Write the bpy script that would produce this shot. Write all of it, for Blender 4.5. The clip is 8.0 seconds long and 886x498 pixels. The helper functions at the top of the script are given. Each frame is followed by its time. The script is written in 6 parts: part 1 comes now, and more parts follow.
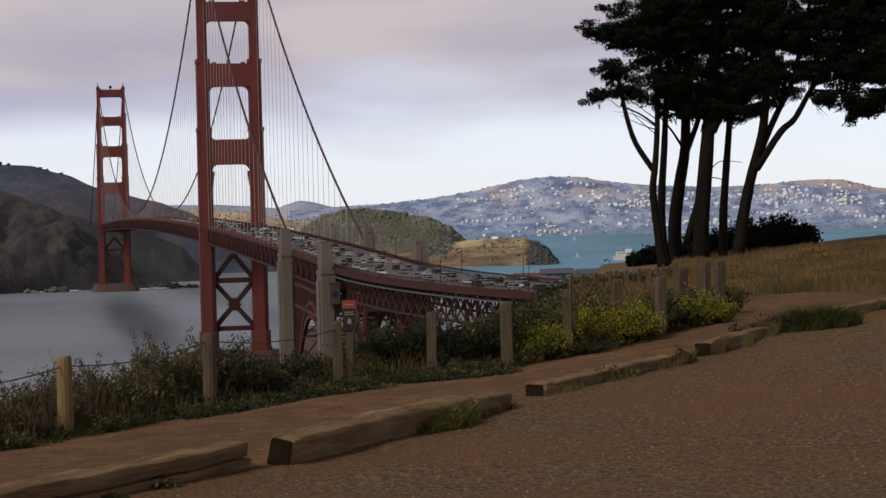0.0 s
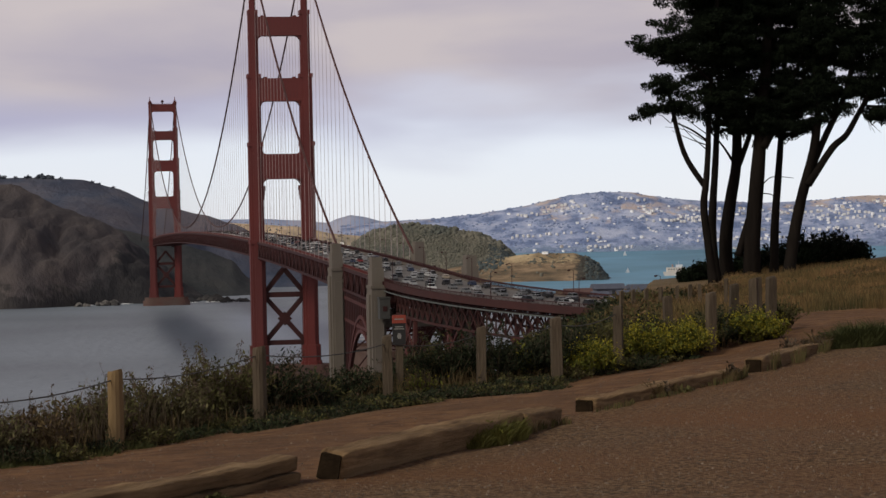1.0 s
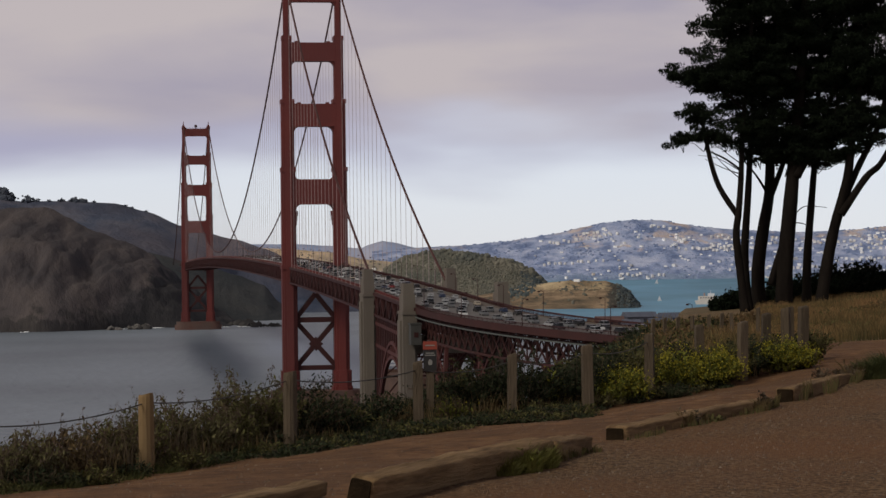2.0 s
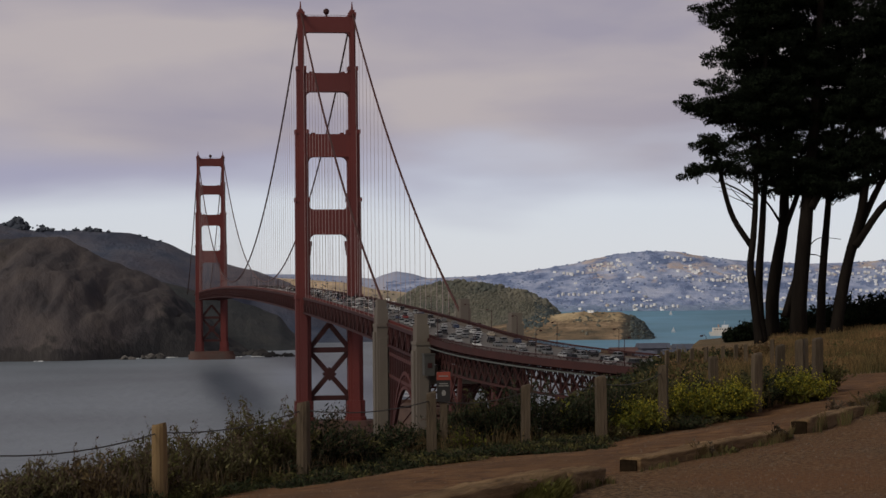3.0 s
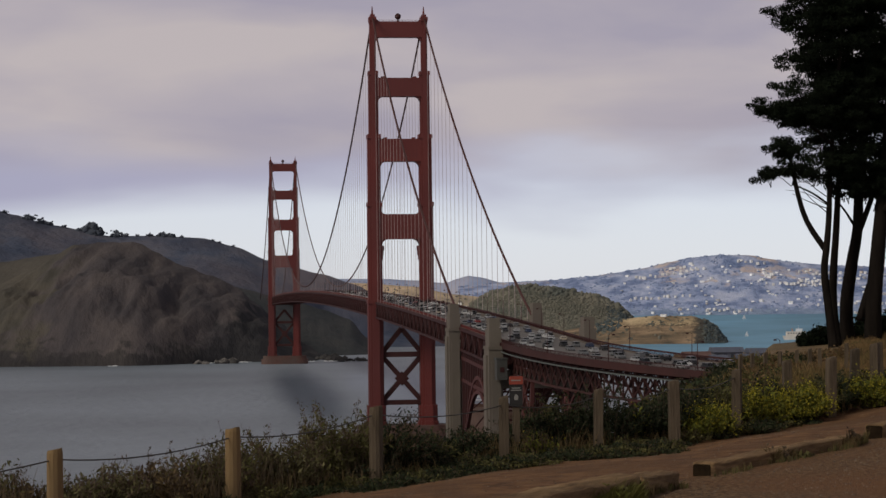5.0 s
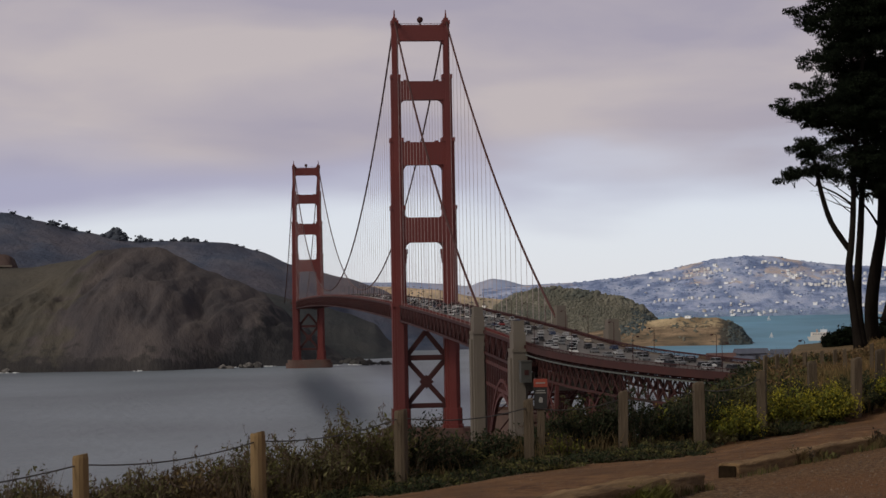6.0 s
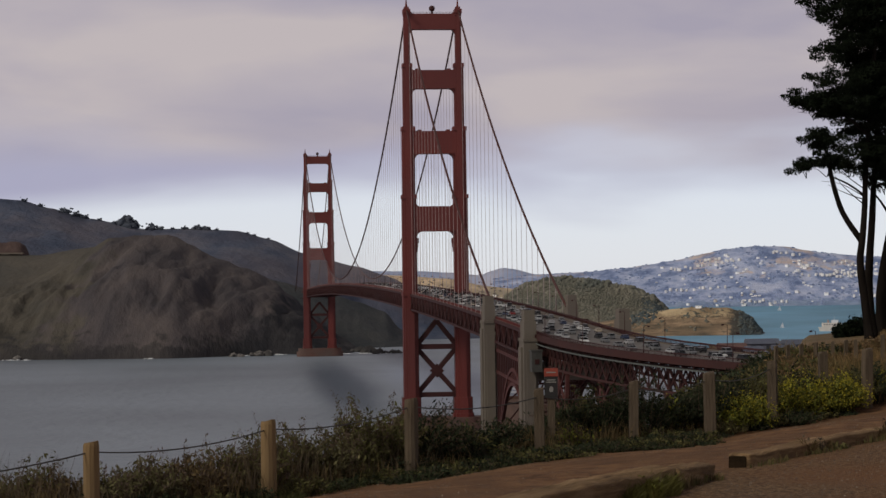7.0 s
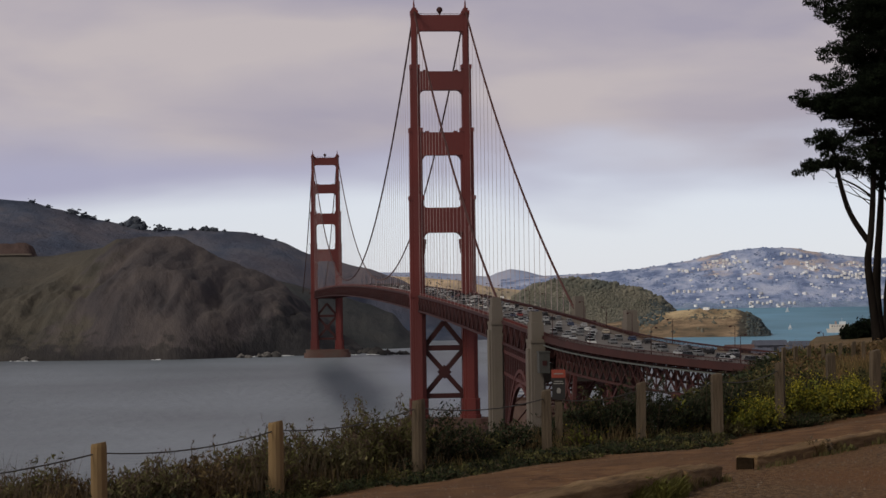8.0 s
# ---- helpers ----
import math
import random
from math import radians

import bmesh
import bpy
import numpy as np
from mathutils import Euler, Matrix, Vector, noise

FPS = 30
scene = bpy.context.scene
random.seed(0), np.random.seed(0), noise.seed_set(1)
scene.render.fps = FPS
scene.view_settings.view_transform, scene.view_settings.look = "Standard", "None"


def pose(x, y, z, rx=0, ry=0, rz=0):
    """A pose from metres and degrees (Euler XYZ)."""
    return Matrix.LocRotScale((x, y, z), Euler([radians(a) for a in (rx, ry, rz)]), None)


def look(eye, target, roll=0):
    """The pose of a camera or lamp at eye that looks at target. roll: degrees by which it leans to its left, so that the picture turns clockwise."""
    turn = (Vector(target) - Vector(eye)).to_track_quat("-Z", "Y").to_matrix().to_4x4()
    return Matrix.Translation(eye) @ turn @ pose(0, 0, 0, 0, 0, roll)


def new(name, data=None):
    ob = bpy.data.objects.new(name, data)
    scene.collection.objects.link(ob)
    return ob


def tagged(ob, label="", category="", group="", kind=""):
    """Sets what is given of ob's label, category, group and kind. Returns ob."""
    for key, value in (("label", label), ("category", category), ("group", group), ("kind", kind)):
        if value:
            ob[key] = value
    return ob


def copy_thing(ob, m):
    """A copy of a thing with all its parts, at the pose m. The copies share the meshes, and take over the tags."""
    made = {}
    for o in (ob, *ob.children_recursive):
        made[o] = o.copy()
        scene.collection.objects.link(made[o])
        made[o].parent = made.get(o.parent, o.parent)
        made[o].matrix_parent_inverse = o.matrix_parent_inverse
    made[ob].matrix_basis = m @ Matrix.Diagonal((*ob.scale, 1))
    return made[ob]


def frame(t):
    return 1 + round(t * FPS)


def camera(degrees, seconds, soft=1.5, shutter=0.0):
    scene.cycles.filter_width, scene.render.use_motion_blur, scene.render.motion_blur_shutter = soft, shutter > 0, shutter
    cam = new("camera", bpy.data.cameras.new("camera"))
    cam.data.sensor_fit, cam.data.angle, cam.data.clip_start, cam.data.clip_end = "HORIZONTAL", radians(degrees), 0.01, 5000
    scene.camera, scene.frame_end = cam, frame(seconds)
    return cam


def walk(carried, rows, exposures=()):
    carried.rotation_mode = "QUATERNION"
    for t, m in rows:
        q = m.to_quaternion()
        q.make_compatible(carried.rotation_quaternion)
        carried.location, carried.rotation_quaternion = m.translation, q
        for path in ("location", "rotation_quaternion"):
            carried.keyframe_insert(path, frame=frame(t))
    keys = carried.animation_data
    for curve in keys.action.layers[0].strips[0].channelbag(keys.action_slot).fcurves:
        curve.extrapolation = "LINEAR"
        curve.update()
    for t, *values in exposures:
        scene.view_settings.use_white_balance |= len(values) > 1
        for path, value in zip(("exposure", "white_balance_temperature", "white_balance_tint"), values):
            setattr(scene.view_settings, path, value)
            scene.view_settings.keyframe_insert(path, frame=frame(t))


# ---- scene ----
# ---- camera ----
cam = camera(23.0, 8.0)
EYE = 1.75
ROWS = [  # seconds, yaw, pitch, roll in degrees
    (0.0, -0.002, -0.997, 1.393),
    (0.5, 0.723, -0.736, 1.28),
    (1.0, 1.322, -0.575, 1.214),
    (1.5, 1.865, -0.28, 0.829),
    (1.7, 2.03, -0.135, 0.8),
    (2.8, 2.405, 0.855, 0.55),
    (3.0, 2.524, 0.945, 0.549),
    (3.5, 2.837, 1.013, 0.656),
    (4.0, 3.155, 0.916, 0.661),
    (4.5, 3.76, 1.025, 0.554),
    (4.7, 4.04, 1.06, 0.56),
    (5.8, 5.02, 1.13, 1.03),
    (6.0, 5.051, 1.17, 1.031),
    (6.5, 5.151, 1.061, 0.852),
    (7.0, 5.337, 0.884, 0.807),
    (7.5, 5.428, 0.857, 0.741),
    (8.0, 5.534, 0.921, 0.774),
]
walk(cam, [(t, pose(0.0, 0.0, EYE, 90 + pitch, roll, yaw)) for t, yaw, pitch, roll in ROWS],
     exposures=[(0.0, 0.2), (1.5, 0.1), (3.0, -0.15), (4.5, -0.08), (6.0, 0.0), (8.0, 0.0)])

# ---- sky and sun ----
SEA = -78.25
SUN_EL, SUN_AZ = 36.0, -132.0   # degrees; azimuth clockwise from +y
world = bpy.data.worlds.new("world")
scene.world = world
world.use_nodes = True


def node(nt, kind, **values):
    n = nt.nodes.new(kind)
    for k, v in values.items():
        n.inputs[k].default_value = v
    return n


def build_sky():
    nt = world.node_tree
    nt.nodes.clear()
    L = nt.links.new
    out = nt.nodes.new("ShaderNodeOutputWorld")
    sky = nt.nodes.new("ShaderNodeTexSky")
    sky.sky_type, sky.sun_disc = "NISHITA", False
    sky.sun_elevation, sky.sun_rotation = radians(SUN_EL), radians(SUN_AZ)
    sky.air_density, sky.dust_density, sky.ozone_density = 0.7, 0.3, 3.0
    clear = node(nt, "ShaderNodeBackground", Strength=0.13)
    L(sky.outputs[0], clear.inputs[0])
    geo = nt.nodes.new("ShaderNodeTexCoord")
    stretch = node(nt, "ShaderNodeMapping", Scale=(4.0, 4.0, 15.0))
    L(geo.outputs["Generated"], stretch.inputs[0])
    broad = node(nt, "ShaderNodeTexNoise", Scale=1.25, Detail=4.0, Roughness=0.45, Distortion=0.2)
    L(stretch.outputs[0], broad.inputs[0])
    fine = node(nt, "ShaderNodeTexNoise", Scale=1.9, Detail=5.0, Roughness=0.45, Distortion=0.3)
    L(stretch.outputs[0], fine.inputs[0])
    xyz = nt.nodes.new("ShaderNodeSeparateXYZ")
    L(geo.outputs["Generated"], xyz.inputs[0])
    lift = node(nt, "ShaderNodeMath")
    lift.operation = "MULTIPLY_ADD"
    lift.inputs[1].default_value, lift.inputs[2].default_value = 0.07, -0.035
    L(broad.outputs[0], lift.inputs[0])
    add = node(nt, "ShaderNodeMath")
    lean = node(nt, "ShaderNodeMath")   # the cloud base lies lower in the west
    lean.operation = "MULTIPLY_ADD"
    lean.inputs[1].default_value = -0.070
    L(xyz.outputs[0], lean.inputs[0])
    L(xyz.outputs[2], lean.inputs[2])
    L(lean.outputs[0], add.inputs[0])
    L(lift.outputs[0], add.inputs[1])
    cover = nt.nodes.new("ShaderNodeMapRange")
    cover.interpolation_type = "SMOOTHSTEP"
    cover.inputs["From Min"].default_value, cover.inputs["From Max"].default_value = 0.036, 0.071
    L(add.outputs[0], cover.inputs["Value"])
    tone = nt.nodes.new("ShaderNodeValToRGB")
    tone.color_ramp.elements[0].position, tone.color_ramp.elements[0].color = 0.34, (0.38, 0.352, 0.43, 1)
    tone.color_ramp.elements[1].position, tone.color_ramp.elements[1].color = 0.66, (0.522, 0.468, 0.48, 1)
    L(fine.outputs[0], tone.inputs[0])
    cloud = nt.nodes.new("ShaderNodeBackground")
    west = nt.nodes.new("ShaderNodeMapRange")   # the bank turns violet-blue low in the west
    west.interpolation_type = "SMOOTHSTEP"
    west.inputs["From Min"].default_value, west.inputs["From Max"].default_value = 0.072, 0.046
    west.inputs["To Max"].default_value = 0.75
    tilt = node(nt, "ShaderNodeMath")
    tilt.operation = "MULTIPLY_ADD"
    tilt.inputs[1].default_value = 0.10
    L(xyz.outputs[0], tilt.inputs[0])
    L(add.outputs[0], tilt.inputs[2])
    L(tilt.outputs[0], west.inputs["Value"])
    dusk = nt.nodes.new("ShaderNodeMix")
    dusk.data_type = "RGBA"
    dusk.inputs[7].default_value = (0.40, 0.405, 0.555, 1)
    L(west.outputs[0], dusk.inputs[0])
    L(tone.outputs[0], dusk.inputs[6])
    L(dusk.outputs[2], cloud.inputs[0])
    deep = nt.nodes.new("ShaderNodeMapRange")   # the fog bank is thicker overhead
    deep.interpolation_type = "SMOOTHSTEP"
    deep.inputs["From Min"].default_value, deep.inputs["From Max"].default_value = 0.10, 0.65
    deep.inputs["To Min"].default_value, deep.inputs["To Max"].default_value = 1.0, 0.20
    L(xyz.outputs[2], deep.inputs["Value"])
    L(deep.outputs[0], cloud.inputs["Strength"])
    thin = node(nt, "ShaderNodeBackground", Strength=0.83)   # bright thin haze in the open strip
    thin.inputs[0].default_value = (0.88, 0.875, 0.95, 1)
    hazy = node(nt, "ShaderNodeMixShader", Fac=0.78)
    L(clear.outputs[0], hazy.inputs[1])
    L(thin.outputs[0], hazy.inputs[2])
    mix = nt.nodes.new("ShaderNodeMixShader")
    L(cover.outputs[0], mix.inputs[0])
    L(hazy.outputs[0], mix.inputs[1])
    L(cloud.outputs[0], mix.inputs[2])
    L(mix.outputs[0], out.inputs[0])


build_sky()
sun = new("sun", bpy.data.lights.new("sun", "SUN"))
sun.data.energy, sun.data.angle, sun.data.color = 1.8, radians(18), (1.0, 0.93, 0.82)
_d = Vector((math.sin(radians(SUN_AZ)) * math.cos(radians(SUN_EL)), math.cos(radians(SUN_AZ)) * math.cos(radians(SUN_EL)), math.sin(radians(SUN_EL))))
sun.matrix_world = look(_d * 100, (0, 0, 0))


# ---- materials ----
def surface(name, colours, scale=1.0, rough=0.8, bump=0.3, bump_scale=None, metal=0.0, per_object=0.0, per_island=0.0,
            stretch=(1, 1, 1), second=None, second_scale=0.2, spec=0.3, distance=0.05, contrast=0.25, translucent=0.0):
    """Two scales of noise between colours, a fine relief, and a variation by object or by island."""
    m = bpy.data.materials.new(name)
    m.use_nodes = True
    nt = m.node_tree
    L = nt.links.new
    b = nt.nodes["Principled BSDF"]
    co = nt.nodes.new("ShaderNodeTexCoord")
    mp = node(nt, "ShaderNodeMapping", Scale=stretch)
    L(co.outputs["Object"], mp.inputs[0])
    n1 = node(nt, "ShaderNodeTexNoise", Scale=scale, Detail=6.0, Roughness=0.6)
    L(mp.outputs[0], n1.inputs[0])
    ramp = nt.nodes.new("ShaderNodeValToRGB")
    els = ramp.color_ramp.elements
    while len(els) < len(colours):
        els.new(0.5)
    for i, c in enumerate(colours):
        els[i].position = 0.5 - contrast + 2 * contrast * i / max(1, len(colours) - 1)
        els[i].color = (*c, 1)
    L(n1.outputs[0], ramp.inputs[0])
    col = ramp.outputs[0]
    if second:
        n2 = node(nt, "ShaderNodeTexNoise", Scale=second_scale, Detail=4.0, Roughness=0.55)
        L(mp.outputs[0], n2.inputs[0])
        mr = nt.nodes.new("ShaderNodeMapRange")
        mr.interpolation_type = "SMOOTHSTEP"
        mr.inputs["From Min"].default_value, mr.inputs["From Max"].default_value = 0.34, 0.70
        mr.inputs["To Max"].default_value = 0.8
        L(n2.outputs[0], mr.inputs["Value"])
        mx = nt.nodes.new("ShaderNodeMix")
        mx.data_type = "RGBA"
        mx.inputs[7].default_value = (*second, 1)
        L(mr.outputs[0], mx.inputs[0])
        L(col, mx.inputs[6])
        col = mx.outputs[2]
    for amount, kind, socket in ((per_object, "ShaderNodeObjectInfo", "Random"), (per_island, "ShaderNodeNewGeometry", "Random Per Island")):
        if amount:
            src = nt.nodes.new(kind)
            mr = nt.nodes.new("ShaderNodeMapRange")
            mr.inputs["To Min"].default_value, mr.inputs["To Max"].default_value = 1 - amount, 1 + amount
            L(src.outputs[socket], mr.inputs["Value"])
            hs = nt.nodes.new("ShaderNodeHueSaturation")
            L(mr.outputs[0], hs.inputs["Value"])
            L(col, hs.inputs["Color"])
            col = hs.outputs[0]
    L(col, b.inputs["Base Color"])
    b.inputs["Roughness"].default_value, b.inputs["Metallic"].default_value = rough, metal
    b.inputs["Specular IOR Level"].default_value = spec
    if bump:
        n3 = node(nt, "ShaderNodeTexNoise", Scale=bump_scale or scale * 4, Detail=5.0, Roughness=0.65)
        L(mp.outputs[0], n3.inputs[0])
        bp = node(nt, "ShaderNodeBump", Strength=bump, Distance=distance)
        L(n3.outputs[0], bp.inputs["Height"])
        L(bp.outputs[0], b.inputs["Normal"])
    if translucent:
        tr = nt.nodes.new("ShaderNodeBsdfTranslucent")
        L(col, tr.inputs[0])
        ms = node(nt, "ShaderNodeMixShader", Fac=translucent)
        L(b.outputs[0], ms.inputs[1])
        L(tr.outputs[0], ms.inputs[2])
        L(ms.outputs[0], nt.nodes["Material Output"].inputs[0])
    return m


def water_surface(name, colour, scale, strength, rough=0.12, distance=0.6, streaks=()):
    m = bpy.data.materials.new(name)
    m.use_nodes = True
    nt = m.node_tree
    L = nt.links.new
    b = nt.nodes["Principled BSDF"]
    b.inputs["Roughness"].default_value, b.inputs["IOR"].default_value = rough, 1.33
    co = nt.nodes.new("ShaderNodeTexCoord")
    n2 = node(nt, "ShaderNodeTexNoise", Scale=0.0035, Detail=5.0, Roughness=0.6)
    L(co.outputs["Object"], n2.inputs[0])
    ramp = nt.nodes.new("ShaderNodeValToRGB")
    for i, k in ((0, 0.8), (1, 1.2)):
        ramp.color_ramp.elements[i].position = 0.35 + 0.3 * i
        ramp.color_ramp.elements[i].color = (*[c * k for c in colour], 1)
    L(n2.outputs[0], ramp.inputs[0])
    colour_out = ramp.outputs[0]
    for (cx, cy, turn, half_w, half_l), tint, most in streaks:   # a long streak of darker or brighter water
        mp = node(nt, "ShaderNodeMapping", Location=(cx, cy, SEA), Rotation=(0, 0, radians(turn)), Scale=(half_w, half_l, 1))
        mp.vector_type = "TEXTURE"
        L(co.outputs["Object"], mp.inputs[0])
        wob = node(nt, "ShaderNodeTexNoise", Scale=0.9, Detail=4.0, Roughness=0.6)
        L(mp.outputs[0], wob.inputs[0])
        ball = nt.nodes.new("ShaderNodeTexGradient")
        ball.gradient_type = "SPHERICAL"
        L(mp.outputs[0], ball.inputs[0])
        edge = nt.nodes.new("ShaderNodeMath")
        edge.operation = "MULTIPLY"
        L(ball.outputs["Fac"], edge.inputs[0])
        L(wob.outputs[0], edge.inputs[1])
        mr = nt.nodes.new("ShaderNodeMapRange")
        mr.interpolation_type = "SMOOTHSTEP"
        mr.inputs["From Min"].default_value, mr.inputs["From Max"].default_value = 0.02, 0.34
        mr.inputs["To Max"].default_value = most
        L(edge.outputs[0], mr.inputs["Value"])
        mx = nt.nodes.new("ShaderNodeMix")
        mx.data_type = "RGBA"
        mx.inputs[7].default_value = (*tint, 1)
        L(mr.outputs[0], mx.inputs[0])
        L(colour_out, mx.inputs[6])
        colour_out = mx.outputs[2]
    L(colour_out, b.inputs["Base Color"])
    n1 = node(nt, "ShaderNodeTexNoise", Scale=scale, Detail=5.0, Roughness=0.62)
    L(co.outputs["Object"], n1.inputs[0])
    bp = node(nt, "ShaderNodeBump", Strength=strength, Distance=distance)
    L(n1.outputs[0], bp.inputs["Height"])
    L(bp.outputs[0], b.inputs["Normal"])
    return m


class Zone:
    """Fields over the object's own coordinates for ground that changes from place to place."""

    def __init__(self, nt, vector):
        self.nt, self.vector = nt, vector

    def slope(self, origin, direction, width):
        """0 on one side of a ragged line, 1 on the other."""
        nt, L = self.nt, self.nt.links.new
        off = nt.nodes.new("ShaderNodeVectorMath")
        off.operation = "SUBTRACT"
        off.inputs[1].default_value = origin
        L(self.vector, off.inputs[0])
        dot = nt.nodes.new("ShaderNodeVectorMath")
        dot.operation = "DOT_PRODUCT"
        dot.inputs[1].default_value = Vector(direction).normalized()
        L(off.outputs[0], dot.inputs[0])
        rag = node(nt, "ShaderNodeTexNoise", Scale=1.3 / width, Detail=5.0, Roughness=0.6)
        L(self.vector, rag.inputs[0])
        add = node(nt, "ShaderNodeMath")
        add.operation = "MULTIPLY_ADD"
        add.inputs[1].default_value = 4.0 * width
        L(rag.outputs[0], add.inputs[0])
        L(dot.outputs["Value"], add.inputs[2])
        mr = nt.nodes.new("ShaderNodeMapRange")
        mr.interpolation_type = "SMOOTHSTEP"
        mr.inputs["From Min"].default_value, mr.inputs["From Max"].default_value = 1.7 * width, 2.5 * width
        L(add.outputs[0], mr.inputs["Value"])
        return mr.outputs[0]


def zoned(name, colours, scale, zones, stretch=(1, 1, 1), bump=0.6, bump_scale=0.1, distance=5.0, contrast=0.17):
    """Ground of one base colour with zones of other growth, rock or painted shade laid over it."""
    m = surface(name, colours, scale, 0.95, bump, bump_scale, stretch=stretch, distance=distance, contrast=contrast)
    nt = m.node_tree
    L = nt.links.new
    b = nt.nodes["Principled BSDF"]
    co = nt.nodes.new("ShaderNodeTexCoord")
    col = b.inputs["Base Color"].links[0].from_socket
    for field, pair, grain, most, *patchy in zones:
        mask = field(Zone(nt, co.outputs["Object"]))
        n = node(nt, "ShaderNodeTexNoise", Scale=grain, Detail=6.0, Roughness=0.62)
        L(co.outputs["Object"], n.inputs[0])
        ramp = nt.nodes.new("ShaderNodeValToRGB")
        for k in (0, 1):
            ramp.color_ramp.elements[k].position, ramp.color_ramp.elements[k].color = 0.36 + 0.28 * k, (*pair[k], 1)
        L(n.outputs[0], ramp.inputs[0])
        gain = node(nt, "ShaderNodeMath")
        gain.operation = "MULTIPLY"
        gain.inputs[1].default_value = most
        L(mask, gain.inputs[0])
        if patchy:
            spots = node(nt, "ShaderNodeTexNoise", Scale=0.011, Detail=4.0, Roughness=0.5)
            L(co.outputs["Object"], spots.inputs[0])
            mr = nt.nodes.new("ShaderNodeMapRange")
            mr.inputs["From Min"].default_value, mr.inputs["From Max"].default_value = patchy[0] - 0.04, patchy[0] + 0.06
            mr.inputs["To Max"].default_value = most
            L(spots.outputs[0], mr.inputs["Value"])
            L(mr.outputs[0], gain.inputs[1])
        mx = nt.nodes.new("ShaderNodeMix")
        mx.data_type = "RGBA"
        L(gain.outputs[0], mx.inputs[0])
        L(col, mx.inputs[6])
        L(ramp.outputs[0], mx.inputs[7])
        col = mx.outputs[2]
    L(col, b.inputs["Base Color"])
    return m


M_ORANGE = surface("bridge_red_paint", [(0.125, 0.0265, 0.0235), (0.168, 0.035, 0.0295)], 0.08, 0.6, 0.15, 0.5, second=(0.105, 0.031, 0.0295), second_scale=0.02)
# Darker copies of the bridge red: shade under the deck is in their colour.
M_ORANGE_DARK = surface("bridge_red_shaded", [(0.032, 0.0105, 0.0098), (0.052, 0.0138, 0.0126)], 0.1, 0.65, 0.15, 0.6)
M_TRUSS = surface("truss_red_shaded", [(0.036, 0.0135, 0.0115), (0.06, 0.019, 0.016)], 0.1, 0.75, 0.15, 0.6)
M_CABLE = surface("cable_paint", [(0.066, 0.027, 0.024), (0.088, 0.033, 0.027)], 0.2, 0.6, 0.0)
M_ROPE = surface("suspender_wire", [(0.39, 0.306, 0.304), (0.48, 0.396, 0.38)], 0.2, 0.6, 0.0)
M_CONC = surface("pylon_concrete", [(0.105, 0.089, 0.070), (0.168, 0.144, 0.115)], 0.12, 0.9, 0.25, 0.6, second=(0.137, 0.115, 0.0986), second_scale=0.05, stretch=(1, 1, 0.35))
M_PIPE = surface("painted_pipe", [(0.075, 0.082, 0.076), (0.115, 0.122, 0.11)], 0.5, 0.6, 0.0)
M_BOX = surface("grey_steel_box", [(0.05, 0.05, 0.046), (0.075, 0.073, 0.066)], 0.5, 0.6, 0.0)
M_ASPHALT = surface("road_asphalt", [(0.13, 0.12, 0.115), (0.19, 0.178, 0.168)], 0.2, 0.85, 0.1, 1.0)
# A broad paler streak and a narrow dark one in the water's colour.
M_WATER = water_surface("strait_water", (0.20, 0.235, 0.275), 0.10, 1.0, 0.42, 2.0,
                        streaks=(((-165, 1800, 9.0, 75, 650), (0.26, 0.31, 0.41), 0.6), ((-250, 1770, 9.4, 36, 600), (0.05, 0.07, 0.10), 0.8)))
M_BAY = water_surface("bay_water", (0.16, 0.345, 0.49), 0.10, 0.4, 0.5)
M_BAY.node_tree.nodes["Principled BSDF"].inputs["Specular IOR Level"].default_value = 0.15
M_DIRT = surface("packed_dirt", [(0.088, 0.0415, 0.0175), (0.164, 0.080, 0.0335), (0.25, 0.130, 0.056)], 4.0, 0.95, 0.7, 11.0, second=(0.112, 0.057, 0.026), second_scale=0.7, distance=0.06, contrast=0.16)
M_GRAVEL = surface("gravel_lot", [(0.042, 0.024, 0.011), (0.138, 0.079, 0.0365), (0.29, 0.182, 0.093)], 24.0, 0.95, 0.8, 48.0, second=(0.185, 0.081, 0.030), second_scale=0.30, distance=0.04, contrast=0.13)
M_SCRUB = surface("scrub_ground", [(0.095, 0.072, 0.037), (0.18, 0.13, 0.07)], 0.9, 0.95, 0.8, 6.0, second=(0.22, 0.14, 0.07), second_scale=0.12, distance=0.1)
M_TIMBER = surface("weathered_timber", [(0.10, 0.057, 0.026), (0.29, 0.182, 0.086), (0.47, 0.32, 0.17)], 3.4, 0.9, 1.0, 12.0, stretch=(0.35, 3, 3), second=(0.15, 0.092, 0.044), second_scale=0.9, per_object=0.1, distance=0.04, contrast=0.15)
M_TIMBER_END = surface("timber_end_grain", [(0.012, 0.008, 0.0045), (0.035, 0.023, 0.013)], 9.0, 1.0, 0.9, 30.0, distance=0.02, spec=0.05)
M_POST = surface("weathered_post", [(0.068, 0.05, 0.032), (0.138, 0.103, 0.067)], 5.0, 0.9, 0.8, 22.0, stretch=(2, 2, 0.25), second=(0.07, 0.052, 0.034), second_scale=1.5, per_object=0.25, distance=0.03, contrast=0.12)
M_POST_WARM = surface("ochre_post", [(0.19, 0.122, 0.055), (0.29, 0.192, 0.09)], 5.0, 0.9, 0.5, 22.0, stretch=(2, 2, 0.25), second=(0.155, 0.105, 0.053), second_scale=1.5, distance=0.015)
